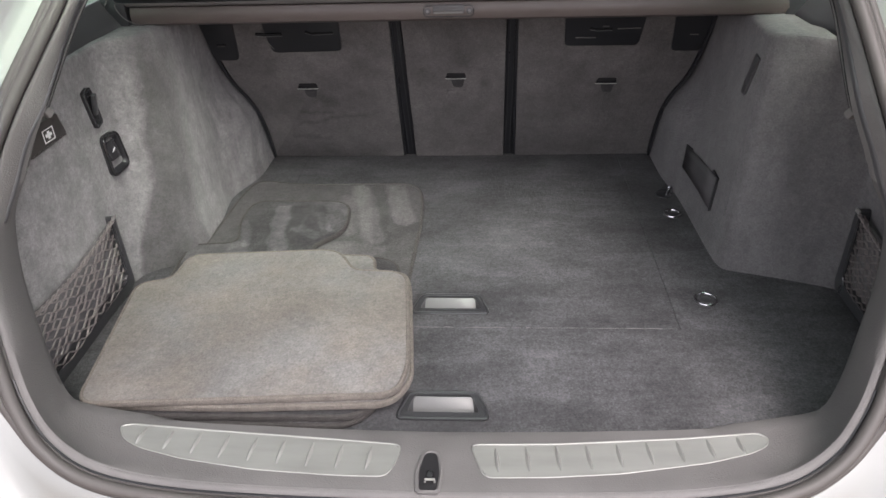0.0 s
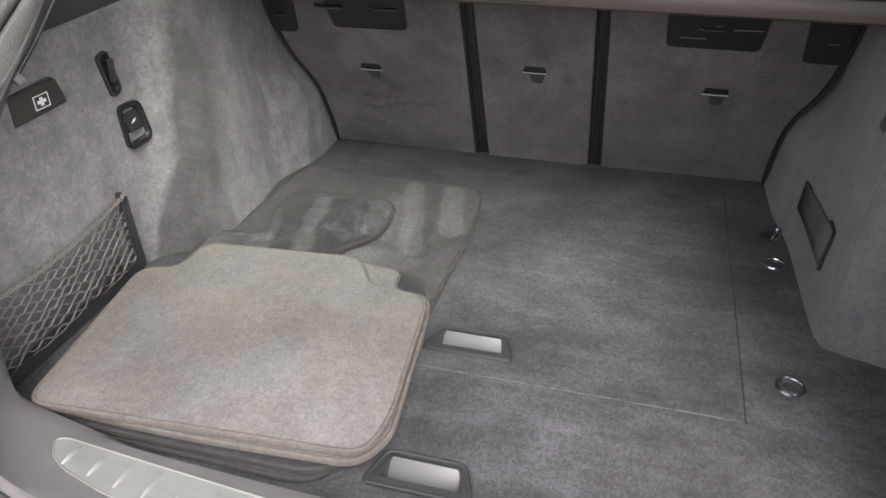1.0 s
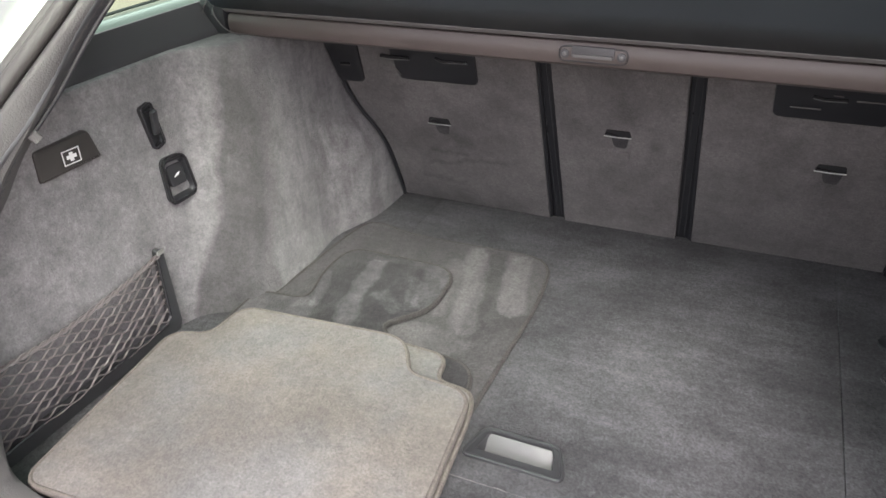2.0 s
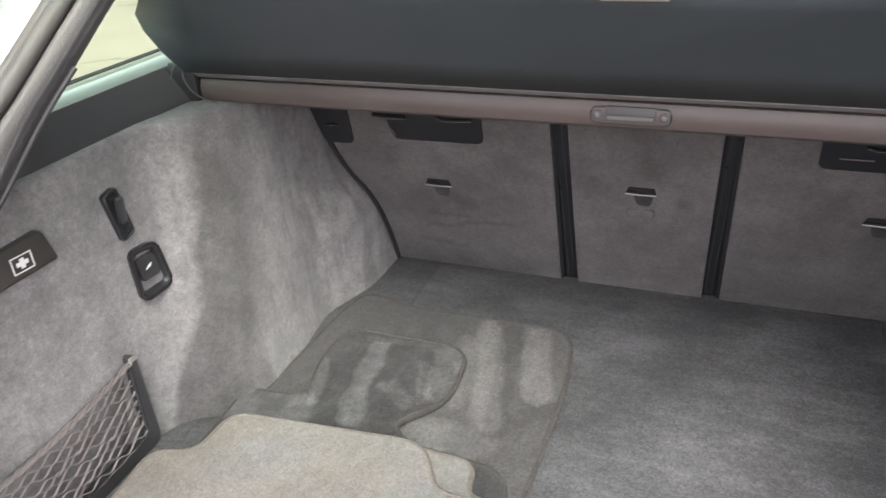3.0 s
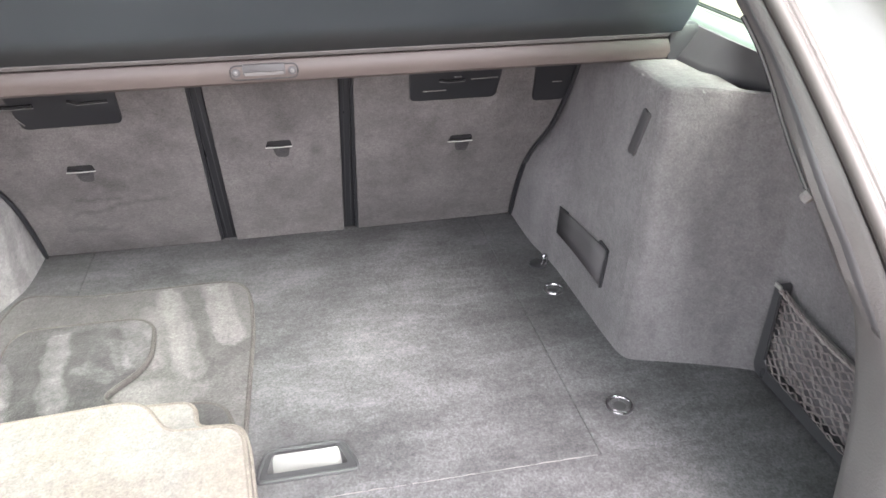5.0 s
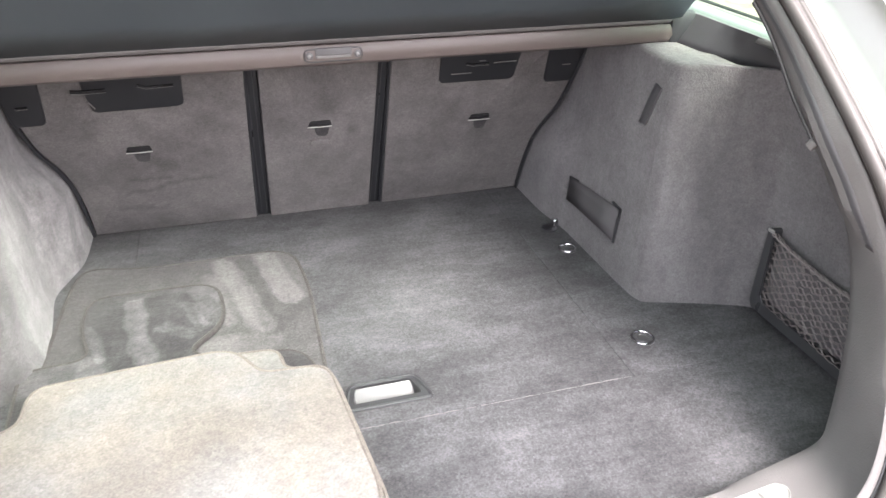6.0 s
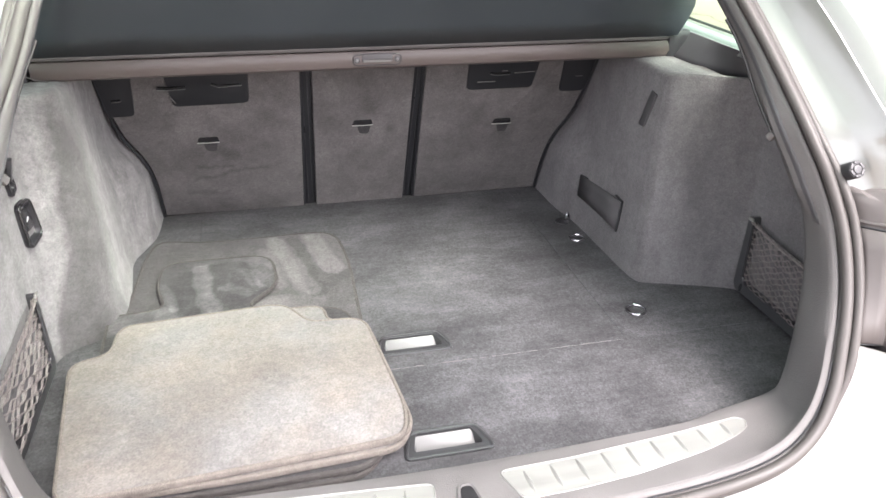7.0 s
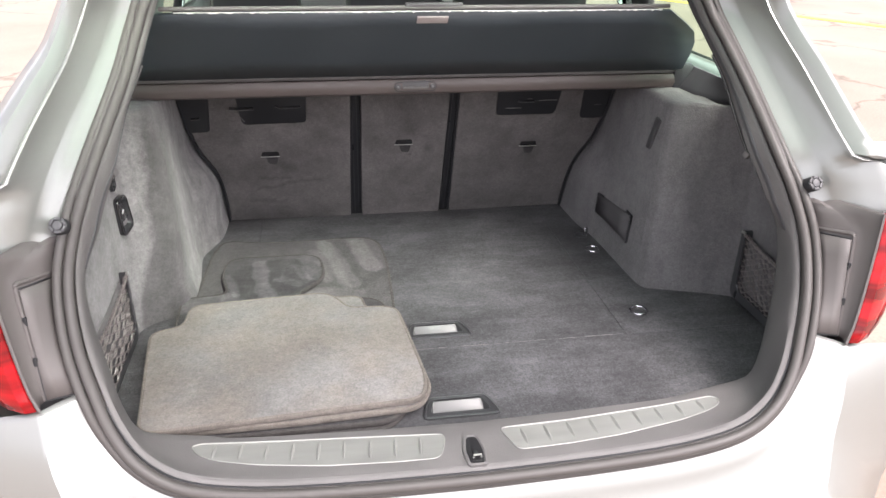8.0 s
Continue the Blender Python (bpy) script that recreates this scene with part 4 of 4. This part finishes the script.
    return m if m.col[1].z > 0 else m @ pose(0, 0, 0, 0, 0, 180)


def lining_xy(s, table, y, z, points, lift=0.0):
    """Points given as y and z on the car, in the plane of lining_pose."""
    m = lining_pose(s, table, y, z, lift)
    f = 1 if m.col[0].y > 0 else -1
    return m, [(f * (a - y) / max(0.4, abs(m.col[0].y)), b - z) for a, b in points]


# release handle in its dished black surround
m, out = lining_xy(-1, LEFT, 0.597, 0.864, [(0.571, 0.904), (0.618, 0.901), (0.627, 0.829), (0.571, 0.826)], 0.008)
m = m @ pose(0, 0, 0, 0, -6 if m.col[0].y > 0 else 6, 0)
shape = rounded(out, 0.014, 5)
inner = [(x * 0.76, y * 0.78) for x, y in shape]
deep = [(x * 0.70, y * 0.72) for x, y in shape]
bm = sheet([[m @ Vector((x, y, z)) for x, y in ro] for ro, z in ((shape, -0.022), (shape, 0.004), ([(x * 0.93, y * 0.94) for x, y in shape], 0.0065), ([(x * 0.85, y * 0.87) for x, y in shape], 0.0062), (inner, 0.003), (deep, -0.006))], closed=True)
bm.faces.new([bm.verts.new(m @ Vector((x, y, -0.006))) for x, y in deep])
cup = part("seat_release", bm, BLACK, left, "black dished seat release with a glossy rim")
part("release_rim", tube([m @ Vector((x * 0.95, y * 0.96, 0.005)) for x, y in shape], 0.0030, closed=True, seg=8), GLOSS, cup, "glossy black rim")
lever_m = m @ pose(0, 0.006, -0.001, -9)
part("release_lever", prism(rounded([(-0.0150, -0.017), (0.0150, -0.017), (0.0155, 0.017), (-0.0155, 0.017)], 0.005, 4), -0.004, 0.0035, 0.0015, None, lever_m), SATIN, cup, "black lever with a white symbol")
sym = block((0.013, 0.0015, 0.0006), lever_m @ pose(0, 0.0, 0.0038, 0, 0, 24), 0.0002)
block((0.0055, 0.0032, 0.0006), lever_m @ pose(0.001, 0.0003, 0.0037, 0, 0, 24), 0.0002, sym)
part("release_symbol", sym, WHITE, cup, "small white symbol", smooth=False)

# folding bag hook
m, out = lining_xy(-1, LEFT, 0.573, 0.958, [(0.555, 0.991), (0.580, 0.996), (0.592, 0.926), (0.568, 0.921)], 0.006)
shape = rounded(out, 0.006, 4)
bm = sheet([[m @ Vector((x, y, z)) for x, y in ro] for ro, z in ((shape, -0.012), (shape, 0.004), ([(x * 0.68, y * 0.86) for x, y in shape], 0.004), ([(x * 0.62, y * 0.82) for x, y in shape], -0.0005))], closed=True)
bm.faces.new([bm.verts.new(m @ Vector((x * 0.62, y * 0.82, 0.0))) for x, y in shape])
hook = part("bag_hook", bm, BLACK, left, "black folding bag hook")
part("hook_edge", tube([m @ Vector((x * 0.94, y * 0.96, 0.0045)) for x, y in shape], 0.0014, closed=True, seg=6), SATIN, hook)
part("hook_arm", block((0.012, 0.040, 0.006), m @ pose(0.003, 0.006, 0.008, 14, 0, 8), 0.002), GRIP, hook)
part("hook_pivot", tube([m @ Vector((-0.008, 0.024, 0.003)), m @ Vector((0.010, 0.024, 0.003))], 0.003, seg=8), BLACK, hook)

# first-aid flap with its white cross
m = lining_pose(-1, LEFT, 0.418, 0.976, 0.0)
f = 1 if m.col[0].y > 0 else -1
tilt = m @ pose(0, 0, 0, 0, f * -5, 0)
tab = part("first_aid_flap", prism(rounded([(f * -0.049, -0.025), (f * 0.049, -0.021), (f * 0.038, 0.021), (f * -0.047, 0.020)][::f], 0.006, 4), -0.004, 0.013, 0.005, None, tilt), FLAP, left, "black plastic flap with a white cross symbol")
bm = bmesh.new()
for px, py, sx, sy in ((0, 0.0095, 0.026, 0.0014), (0, -0.0095, 0.026, 0.0014), (0.0125, 0, 0.0014, 0.020), (-0.0125, 0, 0.0014, 0.020), (0, 0.0043, 0.0056, 0.0036), (0, -0.0043, 0.0056, 0.0036), (0, 0, 0.0150, 0.0050)):
    block((sx, sy, 0.0008), tilt @ pose(px + f * 0.003, py - 0.003, 0.0133), 0.0002, bm)
part("cross_symbol", bm, WHITE, tab, "white cross in a square", smooth=False)

# seam of the left lining
seam = [on_lining(-1, LEFT, yy, zz)[0] + Vector((0.0006, 0, 0)) for yy, zz in ((0.534, 1.03), (0.538, 0.98), (0.542, 0.92), (0.542, 0.85), (0.538, 0.79), (0.532, 0.70))]
part("lining_seam", tube(smooth_line(seam, 4), 0.0018, seg=6), LINING, left)


# ---- storage nets ----
def net_pocket(s, parent, x, front, rear, top, foot, frame_w, lines, cells, cord):
    """A black corner frame with a slack cord net: front is the upright post's y, rear the free end."""
    out = [(front, top + 0.006), (front - frame_w * 0.6, top + 0.006), (front - frame_w, foot + 0.012), (front - frame_w - 0.012, foot), (rear, foot), (rear, foot - 0.022), (front - 0.004, foot - 0.022), (front + 0.004, foot - 0.010)]
    pts = rounded(out, 0.005, 3)
    bm = sheet([[(s * (x + d), y, z) for y, z in pts] for d in (0.016, 0.0, -0.003)], closed=True)
    bm.faces.new([bm.verts.new((s * (x - 0.003), y, z)) for y, z in pts])
    pocket = part("net_pocket", bm, GRIP, parent, "black corner frame holding a cord net")
    part("frame_edge", tube([(s * (x - 0.003), front - frame_w + 0.002, top), (s * (x - 0.003), front - frame_w - 0.001, foot + 0.012), (s * (x - 0.003), front - frame_w - 0.012, foot + 0.001), (s * (x - 0.003), rear, foot + 0.001)], 0.0022, seg=6), SATIN, pocket)
    part("net_hook", block((0.004, 0.014, 0.006), pose(s * (x - 0.004), front - frame_w * 0.4, top + 0.004), 0.001), STEEL, pocket)
    # sheet added behind the cords to stand for the recess's shade
    back = [[(s * (x + 0.0115), front - frame_w * 0.5 + (rear - front) * u, foot - 0.004 + (top - foot - 0.004 - 0.012 * math.sin(math.pi * u)) * v) for v in (0, 0.5, 1)] for u in np.linspace(0, 1, 7)]
    part("net_shade_sheet", sheet(back), LINING, pocket, "grey sheet added behind the net for the pocket's shade", solid=0.001)
    f2, bm = front - frame_w, bmesh.new()
    for k in range(lines + 1):
        pts = []
        for i in range(cells * 6 + 1):
            u = i / (cells * 6)
            y = f2 + (rear - f2) * u
            amp = (top - foot) / lines * 0.44 * (0.25 if k in (0, lines) else 1.0)
            wave = math.sin(math.pi * u * cells + (math.pi if k % 2 else 0))
            z = foot + (top - foot) * (k / lines) + amp * wave - 0.012 * math.sin(math.pi * u) * (k / lines)
            z += 0.0010 * math.sin(17 * u + 1.1 * k)
            slack = (0.006 + 0.002 * math.sin(2.3 * k)) * math.sin(math.pi * u) ** 0.6 + 0.0015 * math.sin(13 * u + 0.9 * k)
            pts.append((s * (x + 0.002 - slack), y, z))
        tube(pts, cord, bm, seg=5)
        tube([(px - s * 0.002, y + 0.001, z + 0.0012) for px, y, z in pts], cord * 0.75, bm, seg=5)
    for ph in (0, math.pi):
        tube([(s * (x - 0.003 - 0.004 * math.sin(math.pi * u) + 0.002 * math.cos(70 * u + ph)), f2 + 0.006 + (rear - f2 - 0.006) * u, top - 0.012 * math.sin(math.pi * u) + 0.002 * math.sin(70 * u + ph)) for u in np.linspace(0, 1, 70)], 0.0018, bm, seg=6)
    part("cord_net", bm, CORD, pocket, "slack dark elastic cord net")
    return pocket


net_pocket(-1, left, 0.606, 0.524, 0.165, 0.768, 0.644, 0.016, 14, 20, 0.0009)
net_pocket(1, right, 0.690, 0.502, 0.20, 0.791, 0.660, 0.018, 19, 28, 0.0007)

# pocket band and slot in the right wheel-arch side
for y0, z0, z1, bent in ((0.704, 0.684, 0.754, 0.03), (0.896, 0.688, 0.742, -0.03)):
    a = [on_lining(1, RIGHT, y0, z)[0] + Vector((-0.007, 0, 0)) for z in np.linspace(z0, z1, 5)]
    b = on_lining(1, RIGHT, y0 + bent, z1 + 0.002)[0] + Vector((-0.007, 0, 0))
    part("band_edge", tube(a + [b], 0.003 if bent > 0 else 0.0016, seg=6), BLACK, right)
rows = [[on_lining(1, RIGHT, y, z)[0] + Vector((-0.007, 0, 0)) for z in np.linspace(z0, z1, 4)] for y, z0, z1 in ((0.708, 0.686, 0.752), (0.77, 0.687, 0.749), (0.83, 0.688, 0.745), (0.896, 0.689, 0.741))]
part("elastic_band", sheet(rows), ELASTIC, right, "dark grey elastic pocket band", solid=0.001)
m, out = lining_xy(1, RIGHT, 0.690, 0.964, [(0.690, 1.004), (0.668, 0.999), (0.690, 0.927), (0.713, 0.926)], 0.004)
part("hook_slot", prism(rounded(out, 0.004, 3), -0.010, 0.003, 0.001, None, m), TRIM_DARK, right, "dark recessed bag hook slot")
part("slot_edge", tube([m @ Vector((x, y, 0.003)) for x, y in out[1:3]], 0.0012, seg=6), TRIM_DARK, right)
crease = [on_lining(1, RIGHT, yy, zz)[0] + on_lining(1, RIGHT, yy, zz)[1] * 0.0042 for yy, zz in ((0.657, 1.034), (0.651, 0.95), (0.645, 0.85), (0.641, 0.76), (0.638, 0.70))]
part("lining_seam", tube(smooth_line(crease, 4), 0.0010, seg=6), LINING, right)
fold = [(0.5525, 0.655, 1.040), (0.558, 0.659, 1.0445), (0.575, 0.662, 1.0465), (0.600, 0.663, 1.0470), (0.632, 0.663, 1.0470)]
part("shelf_fold", tube(smooth_line(fold, 4), 0.0026, seg=8), SEAT_BACK, right)

# ---- chrome fittings in the floor strip ----
def lashing_ring(x, y, r):
    base = part("lashing_ring", disc(r * 1.12, -0.004, 0.0015, pose(x, y, FLOOR), seg=28), TRIM_DARK, side_r, "round chrome lashing ring folded flat")
    part("ring", tube([(x + r * math.cos(a), y + r * math.sin(a), FLOOR + 0.003) for a in np.linspace(0, 2 * math.pi, 29)[:-1]], 0.0024, closed=True, seg=8), CHROME, base)
    part("ring_cap", disc(r * 0.55, 0.0, 0.003, pose(x, y, FLOOR), seg=20), GRIP, base)
    part("ring_rim", tube([(x + r * 0.6 * math.cos(a), y + r * 0.6 * math.sin(a), FLOOR + 0.002) for a in np.linspace(0, 2 * math.pi, 25)[:-1]], 0.0014, closed=True, seg=6), TRIM_DARK, base)


lashing_ring(0.462, 0.484, 0.0185)
lashing_ring(0.470, 0.804, 0.0165)
base = part("lashing_eye", disc(0.017, -0.003, 0.003, pose(0.470, 0.897, FLOOR), seg=20), BLACK, side_r, "upright chrome lashing eye on a dark base")
part("eye_bow", tube(smooth_line([(0.476, 0.893, FLOOR + 0.002), (0.479, 0.894, FLOOR + 0.016), (0.483, 0.896, FLOOR + 0.022), (0.487, 0.898, FLOOR + 0.016), (0.488, 0.899, FLOOR + 0.002)], 4), 0.0030, seg=8), CHROME, base)

# ---- sill: tread strips and latch ----
def strip(outline, ribs, label):
    out = rounded(outline, 0.012, 4)
    top = [(x, y, sill_z(x, y) + 0.0025) for x, y in out]
    bm = sheet([[(x, y, z - 0.004) for x, y, z in top], top], closed=True)
    n = len(top)
    order = sorted(range(n), key=lambda i: top[i][0])
    lo, hi = top[order[0]][0], top[order[-1]][0]
    rows = []
    for x in np.linspace(lo + 0.0005, hi - 0.0005, 40):
        cuts = sorted(a[1] + (b[1] - a[1]) * (x - a[0]) / (b[0] - a[0]) for a, b in zip(top, top[1:] + top[:1]) if (a[0] - x) * (b[0] - x) < 0)
        rows.append([(x, y, sill_z(x, y) + 0.0026) for y in np.linspace(cuts[0], cuts[-1], 6)])
    sheet(rows, bm)
    st = part("tread_strip", bm, STEEL, car, label)
    part("strip_rim", tube([(x, y, z + 0.0003) for x, y, z in top], 0.0011, closed=True, seg=6), STEEL, st)
    mid = (sum(p[0] for p in top) / n, sum(p[1] for p in top) / n)
    part("strip_gap", tube([(x + 0.0022 * (1 if x > mid[0] else -1) * (abs(x - mid[0]) > 0.15), y + 0.0020 * (1 if y > mid[1] else -1), z - 0.0022) for x, y, z in top], 0.0012, closed=True, seg=6), BLACK, st)
    for x0, y0, x1, y1 in ribs:
        rows = []
        for i in range(9):
            u = i / 8
            w = 0.0034 * math.sin(math.pi * min(max(u, 0.06), 0.94)) ** 0.5
            cx, cy = x0 + (x1 - x0) * u, y0 + (y1 - y0) * u
            rows.append([(cx + w * k, cy, sill_z(cx, cy) + 0.0026 + 0.0042 * (1 - k * k) * math.sin(math.pi * min(max(u, 0.03), 0.97)) ** 0.5 - 0.0002) for k in (-1, -0.5, 0, 0.5, 1)])
        part("rib", sheet(rows), STEEL, st)
    return st


def rib_rows(s):
    out = []
    for k in range(9):
        u = k / 8
        x = 0.084 + (0.402 - 0.084) * u
        top, bot = 0.083 + 0.024 * u, 0.043 + 0.008 * u + 0.025 * u * u
        out.append((s * (x - 0.0010), top, s * (x + 0.0020), bot))
    return out


strip([(-0.438, 0.108), (-0.424, 0.085), (-0.395, 0.070), (-0.334, 0.054), (-0.231, 0.039), (-0.119, 0.033), (-0.058, 0.033), (-0.046, 0.062), (-0.043, 0.088), (-0.129, 0.095), (-0.289, 0.106), (-0.424, 0.114)], rib_rows(-1), "brushed steel tread strip with nine raised ribs")
strip([(0.441, 0.104), (0.434, 0.089), (0.412, 0.078), (0.355, 0.062), (0.240, 0.043), (0.150, 0.036), (0.068, 0.034), (0.057, 0.064), (0.049, 0.090), (0.165, 0.093), (0.330, 0.105), (0.430, 0.114)], rib_rows(1), "brushed steel tread strip with nine raised ribs")
LZ = 0.6610
well = rounded([(-0.013, 0.078), (0.009, 0.078), (0.016, 0.040), (0.012, 0.006), (-0.018, 0.006), (-0.021, 0.040)], [0.01, 0.01, 0.008, 0.006, 0.006, 0.008], 4)
hole = [(x * 0.72 - 0.001, 0.042 + (y - 0.042) * 0.86) for x, y in well]
bm = sheet([[(x, y, LZ - 0.004) for x, y in well], [(x, y, LZ + 0.003) for x, y in well], [(x * 0.8, 0.042 + (y - 0.042) * 0.9, LZ + 0.004) for x, y in well], [(x, y, LZ + 0.0015) for x, y in hole]], closed=True)
latch = part("latch_surround", bm, TRIM, car, "grey plastic surround of the tailgate striker")
part("latch_well", prism(hole, LZ - 0.004, LZ + 0.0018, 0.0), GLOSS, latch)
part("striker_plate", block((0.009, 0.012, 0.006), pose(-0.002, 0.036, LZ + 0.002), 0.002), GLOSS, latch)
part("striker_bar", tube([(-0.007, 0.024, LZ + 0.002), (-0.007, 0.024, LZ + 0.007), (0.005, 0.024, LZ + 0.007), (0.005, 0.024, LZ + 0.002)], 0.0016, seg=8), STEEL, latch)

# load cover's guide in the pillar trim, its rail along the inner edge; the dark sheet also paints the trim face's shade
for s in (-1, 1):
    channel, line = [], []
    for n, row in sorted(((n, row) for n, row in PILLAR_ROWS if row[4].x * s > 0), key=lambda c: c[1][4].z):
        z = row[4].z
        first = 2.1 if s > 0 else 2.35 + 0.35 * smoothstep(1.02, 1.08, z) - 0.45 * smoothstep(1.11, 1.17, z)
        cut = []
        for u, lift in ((0.0, 0.0006), (0.12, 0.0016), (0.4, 0.0008), (0.7, 0.0008), (0.92, 0.0018), (1.0, 0.0006)):
            k = first + (4.6 - first) * u
            i = min(int(k), 4)
            cut.append(row[i].lerp(row[i + 1], k - i) - n * lift)
        channel.append(cut)
        if 1.044 < z < 1.19:
            w = 0.5 + 0.5 * smoothstep(1.045, 1.085, z)
            line.append(row[3].lerp(row[4], w) - n * 0.0030)
    guide = part("guide_and_trim_shade", sheet(channel), TRIM_DARK, car, "dark guide channel and trim face with shade put into the colour, and a bright-edged rail", solid=0.0012)
    part("guide_rail", tube(line, 0.0036, seg=8), SATIN, guide)
    part("rail_edge", tube([p + Vector((-s * 0.0026, -0.0030, 0.0)) for p in line], 0.0010, seg=6), TRIM, guide)
    part("rail_stop", block((0.012, 0.013, 0.012), Matrix.Translation(line[0] + Vector((0, -0.004, -0.006))) @ pose(0, 0, 0, 34, 0, s * 20), 0.003), TRIM, guide)

# ---- tail lamps, their plastic pockets and the rubber stops ----
for s in (-1, 1):
    def plate(u, v):
        """The pocket's flat rear plate: u from the seal to its outer edge, v from its foot up."""
        z = 0.799 + 0.154 * v
        zi = z - 0.010 * v
        inner, outer = Vector((float(np.interp(zi, [q[1] for q in HALF], [q[0] for q in HALF])) + 0.018, plane_y(zi) - 0.004, zi)), Vector((0.614 + 0.019 * v, 0.076 + 0.043 * v, 0.797 + 0.156 * v))
        return inner.lerp(outer, u)

    def lens_edge(v):
        """The lens's inner edge, from its foot up."""
        return Vector((0.616 + 0.038 * v ** 0.7, 0.056 + 0.040 * v, 0.795 + 0.210 * v))

    pocket_rows = []
    for v in (0.0, 0.1, 0.25, 0.4, 0.55, 0.7, 0.85, 0.95, 1.0):
        o, i, e = plate(1, v), plate(0, v), lens_edge(v * 0.76)
        xl = float(np.interp(i.z, [q[1] for q in HALF], [q[0] for q in HALF]))
        pocket_rows.append([Vector((xl + 0.012, plane_y(i.z) + 0.012, i.z)), i, plate(0.5, v), o, o.lerp(e, 0.10) + Vector((0.001, 0, 0)), o.lerp(e, 0.45) + Vector((0.003, 0.002, 0)), o.lerp(e, 0.93), e, e + Vector((0.012, 0.012, 0))])
    # rounded shoulder over the plate, up to the ridge under the pillar
    for z, y, w, v in ((0.964, 0.131, 0.002, 0.82), (0.975, 0.147, -0.004, 0.88), (0.984, 0.163, -0.010, 0.93), (0.988, 0.174, -0.014, 0.96), (0.991, 0.200, -0.018, 0.98), (0.994, 0.235, -0.022, 1.0)):
        e = lens_edge(v)
        o = Vector((0.633 + w, y - 0.004, z))
        i = Vector((0.602 + w * 0.3, 0.181 + (y - 0.119) * 0.25, z))
        pocket_rows.append([i + Vector((-0.006, 0.016, 0)), i, i.lerp(o, 0.5) + Vector((0, -0.004, 0.002)), o, o.lerp(e, 0.10) + Vector((0.001, 0, 0)), o.lerp(e, 0.45) + Vector((0.003, 0.002, 0)), o.lerp(e, 0.93), e, e + Vector((0.012, 0.012, 0))])
    lamp = part("tail_lamp", sheet([[Vector((s * p.x, p.y, p.z)) for p in row] for row in pocket_rows]), POCKET, None, solid=0.003)
    tagged(lamp, "red tail lamp in a grey-brown plastic pocket beside the boot opening", "tail lamp", "pair of tail lamps")
    out = Vector((-s * 0.25, -0.95, 0.2)).normalized() * 0.0022
    mirrored = lambda p: Vector((s * p.x, p.y, p.z))
    lid = part("lamp_access_lid", sheet([[mirrored(plate(u, v)) + out for u in (0.04, 0.3, 0.6, 0.93)] for v in (0.015, 0.2, 0.4, 0.6, 0.8, 0.985)]), POCKET, lamp, "removable plastic lid with two clips", solid=0.003)
    for v in (0.72, 0.36):
        p = mirrored(plate(0.95, v)) + out * 0.8
        part("lid_clip", block((0.006, 0.007, 0.012), pose(p.x, p.y, p.z), 0.0012), BLACK, lid)
    edge = [plate(u, 0.0) for u in (0.03, 0.5, 0.95)] + [plate(0.95, v) for v in (0.2, 0.4, 0.6, 0.8, 0.995)] + [plate(u, 0.995) for u in (0.5, 0.03)]
    part("lid_gap", tube([mirrored(p) + out * 0.5 for p in edge], 0.0011, seg=6), BLACK, lid)
    rim = [plate(1.03, v) for v in (0.0, 0.25, 0.5, 0.75, 0.97)] + [plate(u, 1.035) for u in (0.98, 0.7, 0.35, 0.05)]
    part("pocket_rim", tube(smooth_line([mirrored(p) + Vector((0, 0.0025, 0)) for p in rim], 3), 0.0038, seg=10), POCKET, lamp)
    lens = []
    for k in range(13):
        e = lens_edge(k / 12)
        lens.append([(s * (e.x + 0.19 * u), e.y + 0.20 * u ** 2.2 - 0.010 * math.sin(math.pi * min(u * 4, 1)), e.z + 0.035 * u) for u in (0, 0.03, 0.08, 0.2, 0.4, 0.6, 0.8, 1.0)])
    part("red_lens", sheet(lens), RED, lamp, "glossy red lamp lens", solid=0.006)
    part("lens_rim", tube([mirrored(lens_edge(v) + Vector((-0.001, -0.002, 0))) for v in np.linspace(0, 1, 9)], 0.0026, seg=6), POCKET, lamp)
    c = Vector((0.5955, 0.1996, 1.019)) if s > 0 else Vector((-0.590, 0.2046, 1.006))
    lean = Vector((-s * 0.33, -0.82, 0.50)).normalized()
    c += lean * (0.0 if s > 0 else 0.009)
    stop = part("bump_stop", disc(0.0128, -0.006, 0.009, axes(c, (1, 0, 0), lean), seg=20, edge=0.002), BLACK, car, "black ribbed rubber bump stop")
    for k in range(6):
        part("stop_rib", block((0.0095, 0.0042, 0.004), axes(c, (1, 0, 0), lean) @ pose(0, 0, 0.0095, 0, 0, 60 * k) @ pose(0, 0.0096, 0), 0.001), TRIM_DARK, stop)
    part("stop_cap", disc(0.0068, 0.007, 0.0118, axes(c, (1, 0, 0), lean), seg=16), TRIM_DARK, stop)
    part("stop_base", disc(0.0125, -0.018, -0.004, axes(c, (1, 0, 0), lean), seg=20), BLACK, stop)

# ---- head restraints of the rear seats ----
def headrest(x, w):
    out = rounded([(-w / 2, 0.0), (w / 2, 0.0), (w / 2 * 0.92, 0.19), (-w / 2 * 0.92, 0.19)], 0.04, 5)
    h = part("headrest", prism(out, -0.05, 0.05, 0.02, None, axes(Vector((x, 0.99, 1.135)), (1, 0, 0), (0, -1, -0.2))), TRIM_DARK, None)
    return tagged(h, "dark padded rear headrest above the load cover", "headrest", "rear headrests")


for x, w in ((-0.340, 0.205), (-0.024, 0.23), (0.284, 0.325)):
    headrest(x, w)
